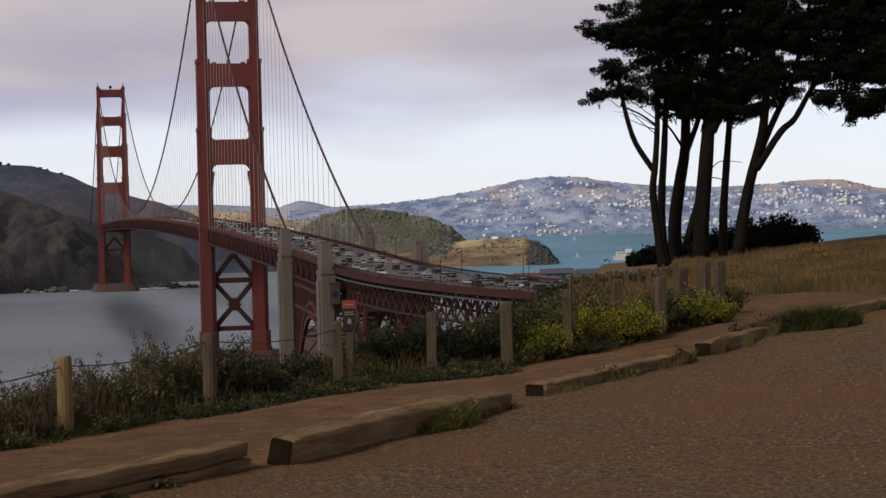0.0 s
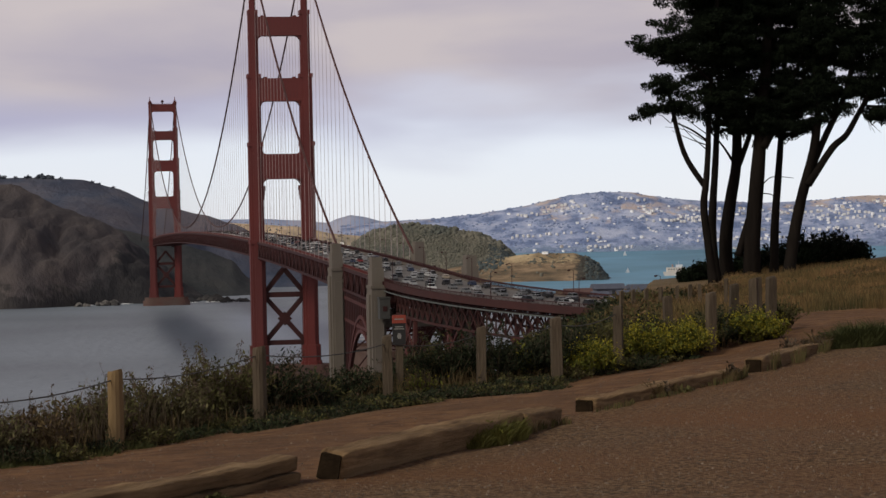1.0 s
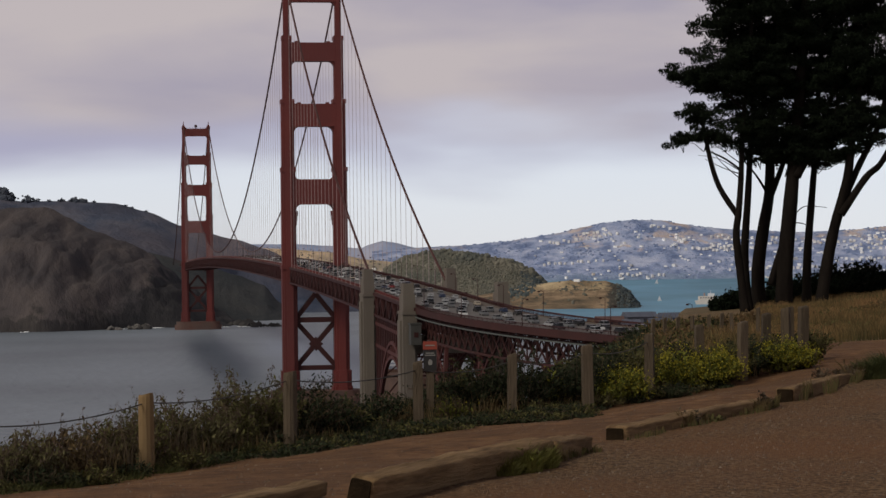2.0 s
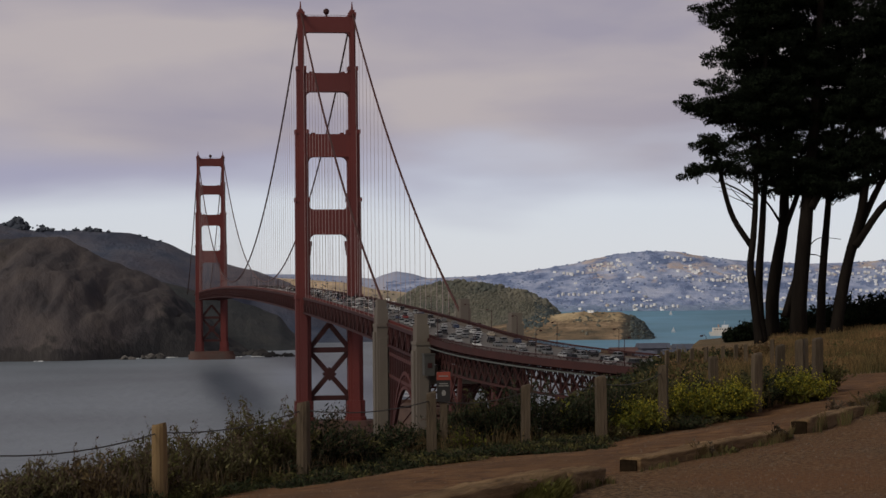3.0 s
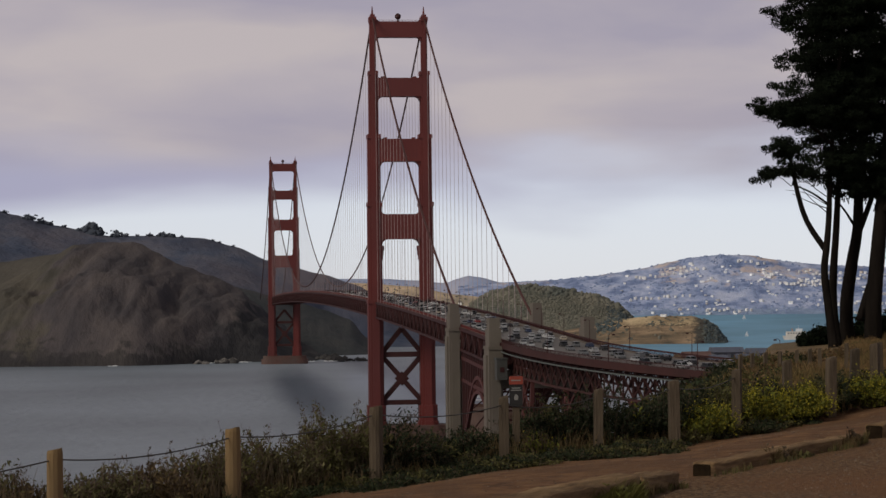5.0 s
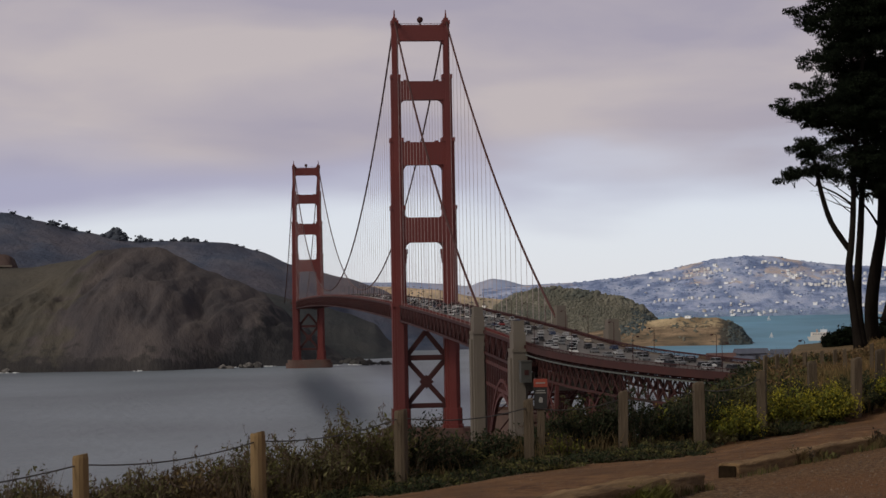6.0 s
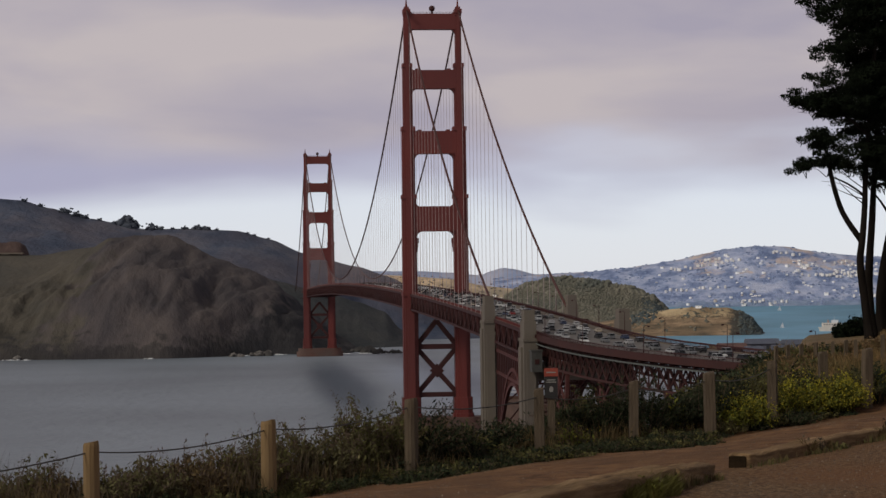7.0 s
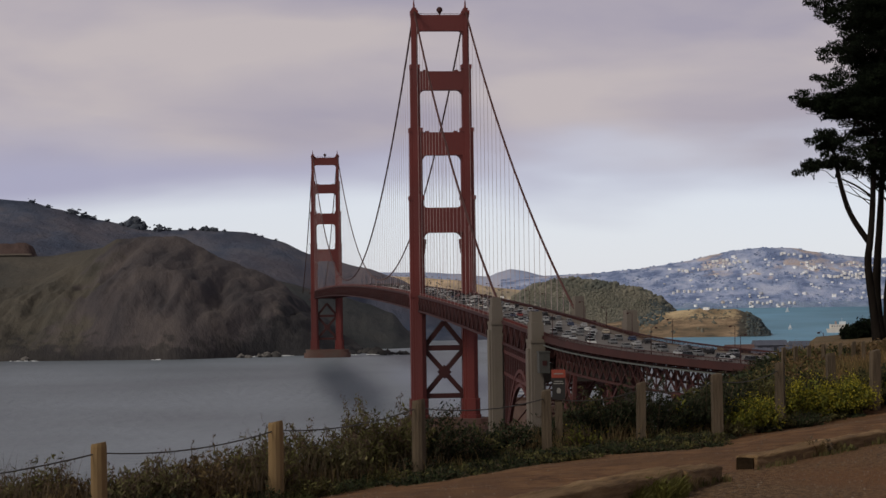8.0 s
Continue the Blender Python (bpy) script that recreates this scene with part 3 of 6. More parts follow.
def build_tower(s):
    def put(name, g, label="", m=None):
        ob = part(name, g, m or M_ORANGE, bridge, label)
        ob.location = (0, s, -1.8)
        return ob
    for side in (-1, 1):
        g = Geo()
        g.prism(leg_outline(side * LEGS, 9.6, 13.0), -66.0, -57.0)
        leg = put("tower_leg", g)
        part("leg_base", Geo().prism(leg_outline(side * LEGS, 10.6, 14.4), -68.0, -65.5), M_ORANGE, leg)
        for lo, hi, w, d in STAGES:
            part("leg_shaft", Geo().prism(leg_outline(side * LEGS, w, d), lo, hi), M_ORANGE, leg)
            part("leg_collar", Geo().prism([(side * LEGS + a * w * 0.53, b * d * 0.49) for a, b in ((-1, -1), (1, -1), (1, 1), (-1, 1))], hi - 1.3, hi + 0.9), M_ORANGE, leg)
        cap = Geo()
        cap.box((side * LEGS, 0, 147.6), (3.9, 6.4, 2.2)).box((side * LEGS, 0, 149.2), (2.4, 4.6, 1.6))
        cap.tube([(side * LEGS, 0, 149.5), (side * LEGS, 0, 151.5), (side * LEGS, 0, 154.5)], [0.75, 0.5, 0.2], 8)
        put("saddle_housing", cap)
    for lo, hi, top_w, low_w, d, r in ((137.9, 146.3, 3.3, 3.3, 4.6, 3.0), (106.4, 116.3, 3.3, 5.0, 6.0, 3.4), (71.9, 83.9, 5.0, 6.7, 7.2, 3.6), (30.8, 44.0, 6.7, 7.4, 8.4, 3.8)):
        g = Geo()
        half = LEGS - 1.0
        g.box((0, 0, (lo + hi) / 2), (2 * half, d, hi - lo))
        strut = put("tower_strut", g)
        rib = Geo().box((0, 0, 0), (0.8, 0.3, (hi - lo) * 0.72)).mesh("flute", M_ORANGE)
        for k in range(-5, 6):
            for f in (-1, 1):
                part("flute", rib, M_ORANGE, strut).location = (k * 1.75, f * (d / 2 - 0.125), (lo + hi) / 2)
        for side in (-1, 1):
            xi = side * (LEGS - low_w / 2 + 0.1)
            g = Geo()
            bracket(g, xi, lo + 0.05, r, -side, -1, d * 0.8)
            if lo < 40:   # stepped haunches of the lowest opening
                for k in range(3):
                    g.box((xi + side * (1.4 + 0.15 * k), 0, lo - r - 1.0 - 2.4 * k), (5.2 - 0.35 * k, d * 0.7, 2.6))
            part("corner_bracket", g, M_ORANGE, strut)
            g = Geo()
            xt = side * (LEGS - top_w / 2 + 0.1)
            bracket(g, xt, hi - 0.05, r * (0.75 if hi < 140 else 1.0), -side, 1, d * 0.8)
            if 60 < hi < 140:
                g.box((side * (LEGS - top_w / 2 - 3.6), 0, hi + 0.35), (1.8, d * 0.8, 0.9))
            part("corner_bracket", g, M_ORANGE, strut)
    g = Geo()
    g.box((0, 0, -8.5), (2 * LEGS - 6, 7.0, 5.0))
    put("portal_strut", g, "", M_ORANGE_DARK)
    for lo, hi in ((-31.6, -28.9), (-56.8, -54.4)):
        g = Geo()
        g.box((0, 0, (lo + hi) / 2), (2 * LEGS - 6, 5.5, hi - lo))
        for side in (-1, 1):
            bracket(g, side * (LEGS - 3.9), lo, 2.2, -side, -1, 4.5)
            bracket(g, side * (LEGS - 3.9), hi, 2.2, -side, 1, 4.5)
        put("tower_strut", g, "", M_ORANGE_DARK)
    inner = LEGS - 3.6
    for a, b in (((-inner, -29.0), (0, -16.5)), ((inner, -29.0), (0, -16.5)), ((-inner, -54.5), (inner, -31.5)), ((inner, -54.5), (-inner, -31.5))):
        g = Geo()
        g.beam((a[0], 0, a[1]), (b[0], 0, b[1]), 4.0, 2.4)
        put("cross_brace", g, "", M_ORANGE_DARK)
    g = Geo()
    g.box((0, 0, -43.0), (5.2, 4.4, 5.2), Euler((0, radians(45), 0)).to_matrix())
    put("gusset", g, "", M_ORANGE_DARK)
    g = Geo()
    oval = [(26 * math.copysign(abs(math.cos(a)) ** 0.6, math.cos(a)), 13 * math.copysign(abs(math.sin(a)) ** 0.6, math.sin(a))) for a in [2 * math.pi * k / 28 for k in range(28)]]
    g.prism(oval, SEA - 4, -71.0)
    g.prism([(x * 0.93, y * 0.85) for x, y in oval], -71.0, -67.5)
    put("tower_pier", g, "stained concrete pier in the water", M_PIER)
    g = Geo()
    g.tube([(0, 0, 145.8), (0, 0, 147.6)], 0.5, 8)
    for k in range(5):
        a0, a1 = math.pi * k / 5 - math.pi / 2, math.pi * (k + 1) / 5 - math.pi / 2
        g.tube([(0, 0, 149.2 + 1.7 * math.sin(a0)), (0, 0, 149.2 + 1.7 * math.sin(a1))], [max(0.05, 1.7 * math.cos(a0)), max(0.05, 1.7 * math.cos(a1))], 12)
    put("beacon", g, "round dark beacon on the top strut", M_ORANGE_DARK)
    g = Geo()
    for k in range(14):
        g.box((-11.4 + 22.8 * k / 13, 2.0, 146.9), (0.15, 0.15, 1.3))
    g.box((0, 2.0, 147.5), (23, 0.15, 0.15))
    put("railing", g)


M_PIER = surface("pier_concrete", [(0.095, 0.05, 0.042), (0.15, 0.082, 0.065)], 0.1, 0.95, 0.4, 0.4, second=(0.10, 0.075, 0.065), second_scale=0.06)
for _s in (0.0, 1280.0):
    build_tower(_s)

CABLE_TOP = 147.6


def cable_z(s):
    low = deck_z(640) + 4.5
    if 0 <= s <= 1280:
        return low + (CABLE_TOP - low) * ((s - 640) / 640) ** 2
    k = -s if s < 0 else s - 1280
    end = deck_z(-343) + 5.0
    t = k / 343
    return CABLE_TOP + (end - CABLE_TOP) * t - 4 * 12.0 * t * (1 - t)


def build_cables():
    for side in (-1, 1):
        for a, b, n in ((-345, 0, 24), (0, 1280, 70), (1280, 1622, 18)):
            g = Geo()
            g.tube([(side * LEGS, a + (b - a) * i / n, cable_z(a + (b - a) * i / n)) for i in range(n + 1)], 0.5, 8)
            part("main_cable", g, M_CABLE, bridge, smooth=True)
    rope = Geo()
    rope.box((0, -0.3, 0.5), (0.09, 0.09, 1)).box((0, 0.3, 0.5), (0.09, 0.09, 1))
    mesh = rope.mesh("suspender_rope", M_ROPE)
    slim = Geo().box((0, -0.3, 0.5), (0.05, 0.05, 1)).box((0, 0.3, 0.5), (0.05, 0.05, 1)).mesh("suspender_rope", M_CABLE)   # thinner, darker ropes for the far side span
    for side in (-1, 1):
        for i in range(-22, 107):
            s = i * 15.24
            if abs(s) < 8 or abs(s - 1280) < 8 or s > 1605:
                continue
            lo, hi = deck_z(min(s, 1280)) - 0.5, cable_z(s)
            if hi - lo < 1.5:
                continue
            ob = part("suspender_rope", mesh if s < 1280 else slim, M_ROPE, bridge)
            ob.location, ob.scale = (side * LEGS, s, lo), (1, 1, hi - lo)


def build_deck():
    ends = -452.0
    part("roadway", ribbon(ends, 1420, 20, rect(-12.6, 12.6, -0.9, 0.0)), M_ASPHALT, bridge, "dark asphalt roadway")
    for side in (-1, 1):
        a0, a1 = sorted((side * 9.9, side * 13.4))
        part("sidewalk", ribbon(ends, 1420, 20, rect(a0, a1, 0.004, 0.25)), M_CONC, bridge)
        o = side * 13.75
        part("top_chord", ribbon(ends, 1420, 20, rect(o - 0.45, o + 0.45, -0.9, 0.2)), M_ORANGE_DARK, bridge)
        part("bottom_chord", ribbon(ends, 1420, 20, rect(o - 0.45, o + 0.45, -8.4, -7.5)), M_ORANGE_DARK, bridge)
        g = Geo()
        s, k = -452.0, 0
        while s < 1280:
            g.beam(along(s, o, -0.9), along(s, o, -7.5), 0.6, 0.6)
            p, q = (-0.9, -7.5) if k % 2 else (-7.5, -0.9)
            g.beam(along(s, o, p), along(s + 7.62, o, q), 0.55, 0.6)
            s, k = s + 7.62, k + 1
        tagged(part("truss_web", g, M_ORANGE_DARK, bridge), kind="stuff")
        # The east rail is thicker and takes the darker red.
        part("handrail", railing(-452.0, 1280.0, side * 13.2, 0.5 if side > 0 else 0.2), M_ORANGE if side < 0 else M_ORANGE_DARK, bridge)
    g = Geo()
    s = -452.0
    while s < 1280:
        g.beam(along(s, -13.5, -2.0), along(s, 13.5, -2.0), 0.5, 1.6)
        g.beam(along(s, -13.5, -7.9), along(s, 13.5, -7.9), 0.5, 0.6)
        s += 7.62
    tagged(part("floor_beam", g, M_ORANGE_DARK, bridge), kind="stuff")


def railing(s0, s1, across, rail):
    g = ribbon(s0, s1, 18, rect(across - 0.08, across + 0.08, 1.15, 1.15 + rail))
    h = ribbon(s0, s1, 18, rect(across - 0.05, across + 0.05, 0.30, 0.42))
    g.add(h.v, h.f)
    s, k = s0, 0
    while s < s1:
        g.beam(along(s, across, 0.2), along(s, across, 1.3), 0.14 if k % 6 == 0 else 0.09)
        s, k = s + 0.635, k + 1
    return g


def build_pylons():
    for s, top in ((-344.0, -3.5), (-447.0, -7.6)):
        for side in (-1, 1):
            x = side * 15.6
            g = Geo()
            g.box((x, s, (top - 9 - 70) / 2), (4.6, 11.0, top - 9 + 70))
            g.box((x, s, top - 6.3), (4.0, 9.2, 5.6))
            g.box((x, s, top - 1.8), (3.4, 6.8, 3.6))
            g.box((x, s - 5.6, (top - 14 - 70) / 2), (3.0, 1.2, top - 14 + 70)).box((x, s + 5.6, (top - 14 - 70) / 2), (3.0, 1.2, top - 14 + 70))
            g.box((x + side * 2.5, s, (top - 12 - 70) / 2), (0.9, 6.0, top - 12 + 70))
            g.box((x, s, top - 9.6), (5.0, 11.6, 1.0))
            part("concrete_pylon", g, M_CONC, bridge, "stepped grey concrete pylon")
        g = Geo()
        g.box((0, s, deck_z(s) - 12), (27, 5, 6))
        part("pylon_beam", g, M_CONC, bridge)
    box = part("inspection_platform", Geo().box((-14.6, -456.5, -24.0), (3.4, 5.0, 6.5)).box((-14.6, -456.5, -20.5), (3.8, 5.4, 0.5)), M_BOX, bridge, "dark grey steel box beside the pylon")
    part("hatch", Geo().box((-14.6, -459.05, -24.0), (1.4, 0.2, 1.6)), M_ORANGE_DARK, box)


def build_arch():
    a, b = -441.0, -348.0
    mid, half = (a + b) / 2, (b - a) / 2

    def rise(s, up=0.0):
        return -66.0 + (37.0 + up) * (1 - ((s - mid) / half) ** 2)
    for side in (-1, 1):
        o = side * 13.2
        for up, w in ((0.0, 1.3), (-5.0, 1.2)):
            g = Geo()
            pts = [(o, a + (b - a) * i / 20, rise(a + (b - a) * i / 20, up)) for i in range(21)]
            for p, q in zip(pts, pts[1:]):
                g.beam(p, q, 1.2, w)
            part("arch_rib", g, M_ARCH, bridge)
        g = Geo()
        for i in range(1, 20):
            s, s2 = a + (b - a) * i / 20, a + (b - a) * (i + 1) / 20
            g.beam((o, s, rise(s, 0)), (o, s, rise(s, -5)), 0.6)
            g.beam((o, s, rise(s, 0)), (o, s2, rise(s2, -5)), 0.5)
        part("arch_lattice", g, M_ARCH, bridge)
        for i in range(0, 21):
            s = a + (b - a) * i / 20
            g = Geo()
            g.beam((o, s, rise(s)), (o, s, deck_z(s) - 8), 0.9, 1.1)
            part("spandrel_column", g, M_ORANGE_DARK, bridge)
        g = Geo()
        for u in (-19.0, -27.0):
            g.beam((o, a, deck_z(a) + u + 8), (o, b, deck_z(b) + u + 8), 0.8, 1.2)
        part("spandrel_rail", g, M_ARCH, bridge)
    g = Geo()
    for i in range(0, 21, 2):
        s = a + (b - a) * i / 20
        g.beam((-13, s, rise(s)), (13, s, rise(s)), 0.7)
        if deck_z(s) - 10 > rise(s) + 3:
            g.beam((-13, s, rise(s)), (13, s, deck_z(s) - 9), 0.5)
            g.beam((13, s, rise(s)), (-13, s, deck_z(s) - 9), 0.5)
    tagged(part("arch_bracing", g, M_ORANGE_DARK, bridge), kind="stuff")


def build_viaduct():
    a, b = -800.0, -452.0
    part("approach_roadway", ribbon(a, b, 8, rect(-12.6, 12.6, -0.9, 0.0)), M_ASPHALT, bridge, "asphalt approach roadway on a curve")
    for side in (-1, 1):
        o = side * 13.4
        a0, a1 = sorted((side * 12.0, side * 13.4))
        part("sidewalk", ribbon(a, b, 8, rect(a0, a1, 0.004, 0.25)), M_CONC, bridge)
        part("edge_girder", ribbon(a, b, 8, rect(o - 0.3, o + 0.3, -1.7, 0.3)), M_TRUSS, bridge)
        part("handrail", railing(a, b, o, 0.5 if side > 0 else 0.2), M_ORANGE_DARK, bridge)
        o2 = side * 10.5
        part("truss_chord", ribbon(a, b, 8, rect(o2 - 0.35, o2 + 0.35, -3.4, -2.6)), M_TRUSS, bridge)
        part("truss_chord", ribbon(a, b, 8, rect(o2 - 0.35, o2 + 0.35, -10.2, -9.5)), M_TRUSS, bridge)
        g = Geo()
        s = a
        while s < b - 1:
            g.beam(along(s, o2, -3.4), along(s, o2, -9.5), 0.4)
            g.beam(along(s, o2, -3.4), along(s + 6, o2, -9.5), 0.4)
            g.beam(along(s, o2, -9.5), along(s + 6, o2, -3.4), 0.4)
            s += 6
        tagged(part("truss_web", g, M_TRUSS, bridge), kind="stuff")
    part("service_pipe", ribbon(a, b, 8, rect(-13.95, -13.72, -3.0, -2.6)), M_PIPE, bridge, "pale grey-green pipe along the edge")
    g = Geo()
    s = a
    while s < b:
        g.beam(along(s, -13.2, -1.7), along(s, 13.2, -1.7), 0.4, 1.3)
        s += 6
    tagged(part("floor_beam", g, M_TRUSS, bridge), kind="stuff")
    for s in (-480.0, -525.0, -570.0, -615.0, -660.0):
        for side in (-1, 1):
            foot = -62.0
            top, low = along(s - 5, side * 10.5, -10.2), along(s - 5, side * 12.5, 0)
            low.z = foot
            bent = part("steel_bent", Geo().beam(low, top, 1.1), M_ARCH, bridge)
            top, low = along(s + 5, side * 10.5, -10.2), along(s + 5, side * 12.5, 0)
            low.z = foot
            part("bent_column", Geo().beam(low, top, 1.1), M_ARCH, bent)
            p = [along(s + d, side * 11.5, 0) for d in (-5, 5)]
            zt = p[0].z - 10
            for k in range(4):
                u, v = k / 4, (k + 1) / 4
                for i, j in ((0, 1), (1, 0)):
                    part("bent_brace", Geo().beam((p[i].x, p[i].y, zt + (foot - zt) * u), (p[j].x, p[j].y, zt + (foot - zt) * v), 0.5), M_ARCH, bent)


# Another darker tone of the bridge red, for the arch and bents.
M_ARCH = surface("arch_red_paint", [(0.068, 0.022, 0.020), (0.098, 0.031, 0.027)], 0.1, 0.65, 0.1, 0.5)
build_cables()
build_deck()
build_pylons()
build_arch()
build_viaduct()


# ---- parking timbers and fence ----
def tie(p, q, h, w=0.21, twist=0.0, split=False):
    """A weathered timber from p to q on the ground, its near end first."""
    p, q = Vector(p), Vector(q)
    d = q - p
    L = d.length
    rot = d.to_track_quat("X", "Z").to_matrix().to_4x4()
    ob = thing("parking_timber", Matrix.Translation(p) @ rot @ pose(0, 0, 0, twist), "weathered brown timber lying along the edge of the gravel", "timber", "parking timbers")
    c = 0.018
    rows = 44
    section = []
    for sx, sz in ((-1, -1), (1, -1), (1, 1), (-1, 1)):   # a rounded rectangle with split sides
        for k in range(3):
            a = math.atan2(sz, sx) + math.radians(-45 + 45 * k)
            section.append((sx * (w / 2 - c) + c * math.cos(a), sz * (h / 2 - c) + c * math.sin(a)))
    n = len(section)
    m = rows + 3
    layers = [(h, 0.0, 0.0)] if not split else [(h * 0.45, 0.0, 0.03), (h * 0.48, h * 0.54, -0.02)]   # a split timber lies in two layers
    for deep, base, short in layers:
        g = Geo()
        for i in range(-1, rows + 2):
            t = min(max(i, 0), rows) / rows
            inset = 0.82 if i in (-1, rows + 1) else 0.95 if i in (0, rows) else 1.0
            x = (L + short) * t + (0.012 if i == 0 else -0.012 if i == rows else 0.0)
            sag = 0.008 * math.sin(t * 5.0 + 1.0) if base else 0.0
            for u, z in section:
                z *= deep / h
                a = fbm(x * 1.3 + p.x * 5, u * 4, z * 4 + p.y + base * 9)
                b = fbm(x * 7, u * 12 + p.x, z * 12)
                worn = 0.024 * max(0.0, fbm(x * 2.5, u * 9 + p.y, 7.0)) * (z > deep * 0.3)
                chip = 0.03 * max(0.0, fbm(x * 4.0 + p.y, z * 3, 2.0) - 0.15) * (abs(u) > w * 0.4)
                g.v.append((x + 0.02 * fbm(u * 9, z * 9, p.x) * (i < 1 or i >= rows), u * inset * (1 - chip * 4) + 0.011 * a + 0.005 * b, z * inset + base + deep / 2 - 0.03 + sag + 0.012 * a + 0.005 * b - worn))
        g.f = [(r * n + k, r * n + (k + 1) % n, (r + 1) * n + (k + 1) % n, (r + 1) * n + k) for r in range(m - 1) for k in range(n)]
        g.f += [tuple(range(n))[::-1], tuple((m - 1) * n + k for k in range(n))]
        part("beam", g, M_TIMBER, ob, smooth=True)
        for ring, out in ((g.v[:n], -1), (g.v[-n:], 1)):   # the dark end grain, a thin slice at each end
            cut = Geo()
            cut.v = [(x + out * k, y, z) for k in (-0.01, 0.014) for x, y, z in ring]
            cut.f = [tuple(range(n)), tuple(range(n, 2 * n))] + [(k, (k + 1) % n, n + (k + 1) % n, n + k) for k in range(n)]
            part("end_grain", cut, M_TIMBER_END, ob, "dark weathered end grain")
    return ob


def on_ground(x, y, up=0.0):
    return (x, y, ground_z(x, y) + up)


TIES = [((-2.98, 12.2), (-1.49, 15.28), 0.21, 5, 0.02, -0.01), ((-1.22, 15.45), (0.10, 18.55), 0.25, 14, 0.0, 0.0), ((0.13, 18.62), (0.47, 19.65), 0.22, 8, 0.0, 0.05), ((0.82, 20.5), (2.58, 23.5), 0.24, 2, 0.08, 0.11), ((2.82, 23.9), (4.12, 27.2), 0.20, -2, 0.01, 0.07), ((4.96, 28.4), (7.2, 32.2), 0.18, 0, 0.0, 0.05)]
for _p, _q, _h, _t, _low, _sunk in TIES:
    tie(on_ground(*_p, -_low), on_ground(*_q, -_sunk), _h, 0.21, _t, split=_p[1] < 13)


def post(x, y, top, w, material, label, lean=0.0, round_=False):
    z = ground_z(x, y)
    h = top - z
    w *= 1.0 if round_ else 0.86
    ob = thing("fence_post", pose(x, y, z, lean, lean * 0.7, random.uniform(-25, 25)), label, "post", "cable fence posts")
    g = Geo()
    n = 12
    rings = [(-0.3, 1.0), (h * 0.5, 0.99), (h - 0.03, 0.97), (h, 0.86)]
    sq = 0.30 if not round_ else 1.0
    for z1, k in rings:
        for i in range(n):
            a = 2 * math.pi * i / n + math.pi / 4
            r = w / 2 * k * (1 if round_ else 1 / max(abs(math.cos(a)), abs(math.sin(a))) ** 0.8)
            r *= 1 + 0.03 * fbm(math.cos(a) * 1.2 + x * 3, math.sin(a) * 1.2, z1 * 2)
            tip = (0.006 if round_ else 0.016) * fbm(math.cos(a) + x * 3, math.sin(a) + y) + 0.012 * math.cos(a) if z1 > h - 0.01 else 0.0
            g.v.append((r * math.cos(a), r * math.sin(a), z1 + tip))
    g.f = [(j * n + i, j * n + (i + 1) % n, (j + 1) * n + (i + 1) % n, (j + 1) * n + i) for j in range(3) for i in range(n)] + [tuple(3 * n + i for i in range(n))]
    part("timber_post", g, material, ob)
    return Vector((x, y, top))


GREY, OCHRE = "weathered grey-brown wooden fence post in the brush", "ochre wooden fence post with a steel cable"
POSTS = [(-6.6, 16.0, 0.32, 0.15, 1), (-4.78, 18.4, 0.42, 0.145, 1), (-3.64, 20.7, 0.45, 0.15, 1), (-2.50, 22.9, 0.53, 0.145, 2), (-1.25, 25.0, 0.51, 0.14, 0), (-0.18, 26.0, 0.55, 0.14, 0), (0.74, 26.5, 0.62, 0.15, 0), (1.57, 27.95, 0.69, 0.145, 0),
         (2.89, 29.36, 0.79, 0.14, 0), (3.88, 30.75, 0.95, 0.15, 0)]
BACK_POSTS = [(2.53, 31.9, 0.67, 0.15), (3.47, 31.8, 0.83, 0.15), (3.70, 31.2, 0.92, 0.15), (3.80, 31.6, 0.92, 0.15), (2.60, 45.0, 0.36, 0.09), (2.86, 45.0, 0.38, 0.09), (3.12, 44.8, 0.40, 0.09), (3.42, 45.0, 0.42, 0.09), (3.75, 44.9, 0.44, 0.09), (4.02, 45.0, 0.46, 0.09), (4.22, 44.8, 0.47, 0.09), (4.55, 43.0, 0.62, 0.09)]
HEADS = [post(x, y, z, w, M_POST_WARM if o == 1 else M_POST, OCHRE if o == 1 else GREY, random.uniform(-1.5, 1.5), bool(o)) for x, y, z, w, o in POSTS]
for _x, _y, _z, _w in BACK_POSTS:
    post(_x, _y, _z, _w, M_POST, GREY, random.uniform(-2, 2))


def build_fence_cable():
    for a, b in zip(HEADS[:7], HEADS[1:8]):
        g = Geo()
        a, b = a - Vector((0, 0, 0.085)), b - Vector((0, 0, 0.085))
        g.tube([a.lerp(b, t / 10) - Vector((0, 0, 0.30 * t / 10 * (1 - t / 10))) for t in range(11)], 0.0065, 6)
        lone("fence_cable", g, M_WIRE, "thin dark steel cable sagging between fence posts", "cable", "fence cables")


build_fence_cable()


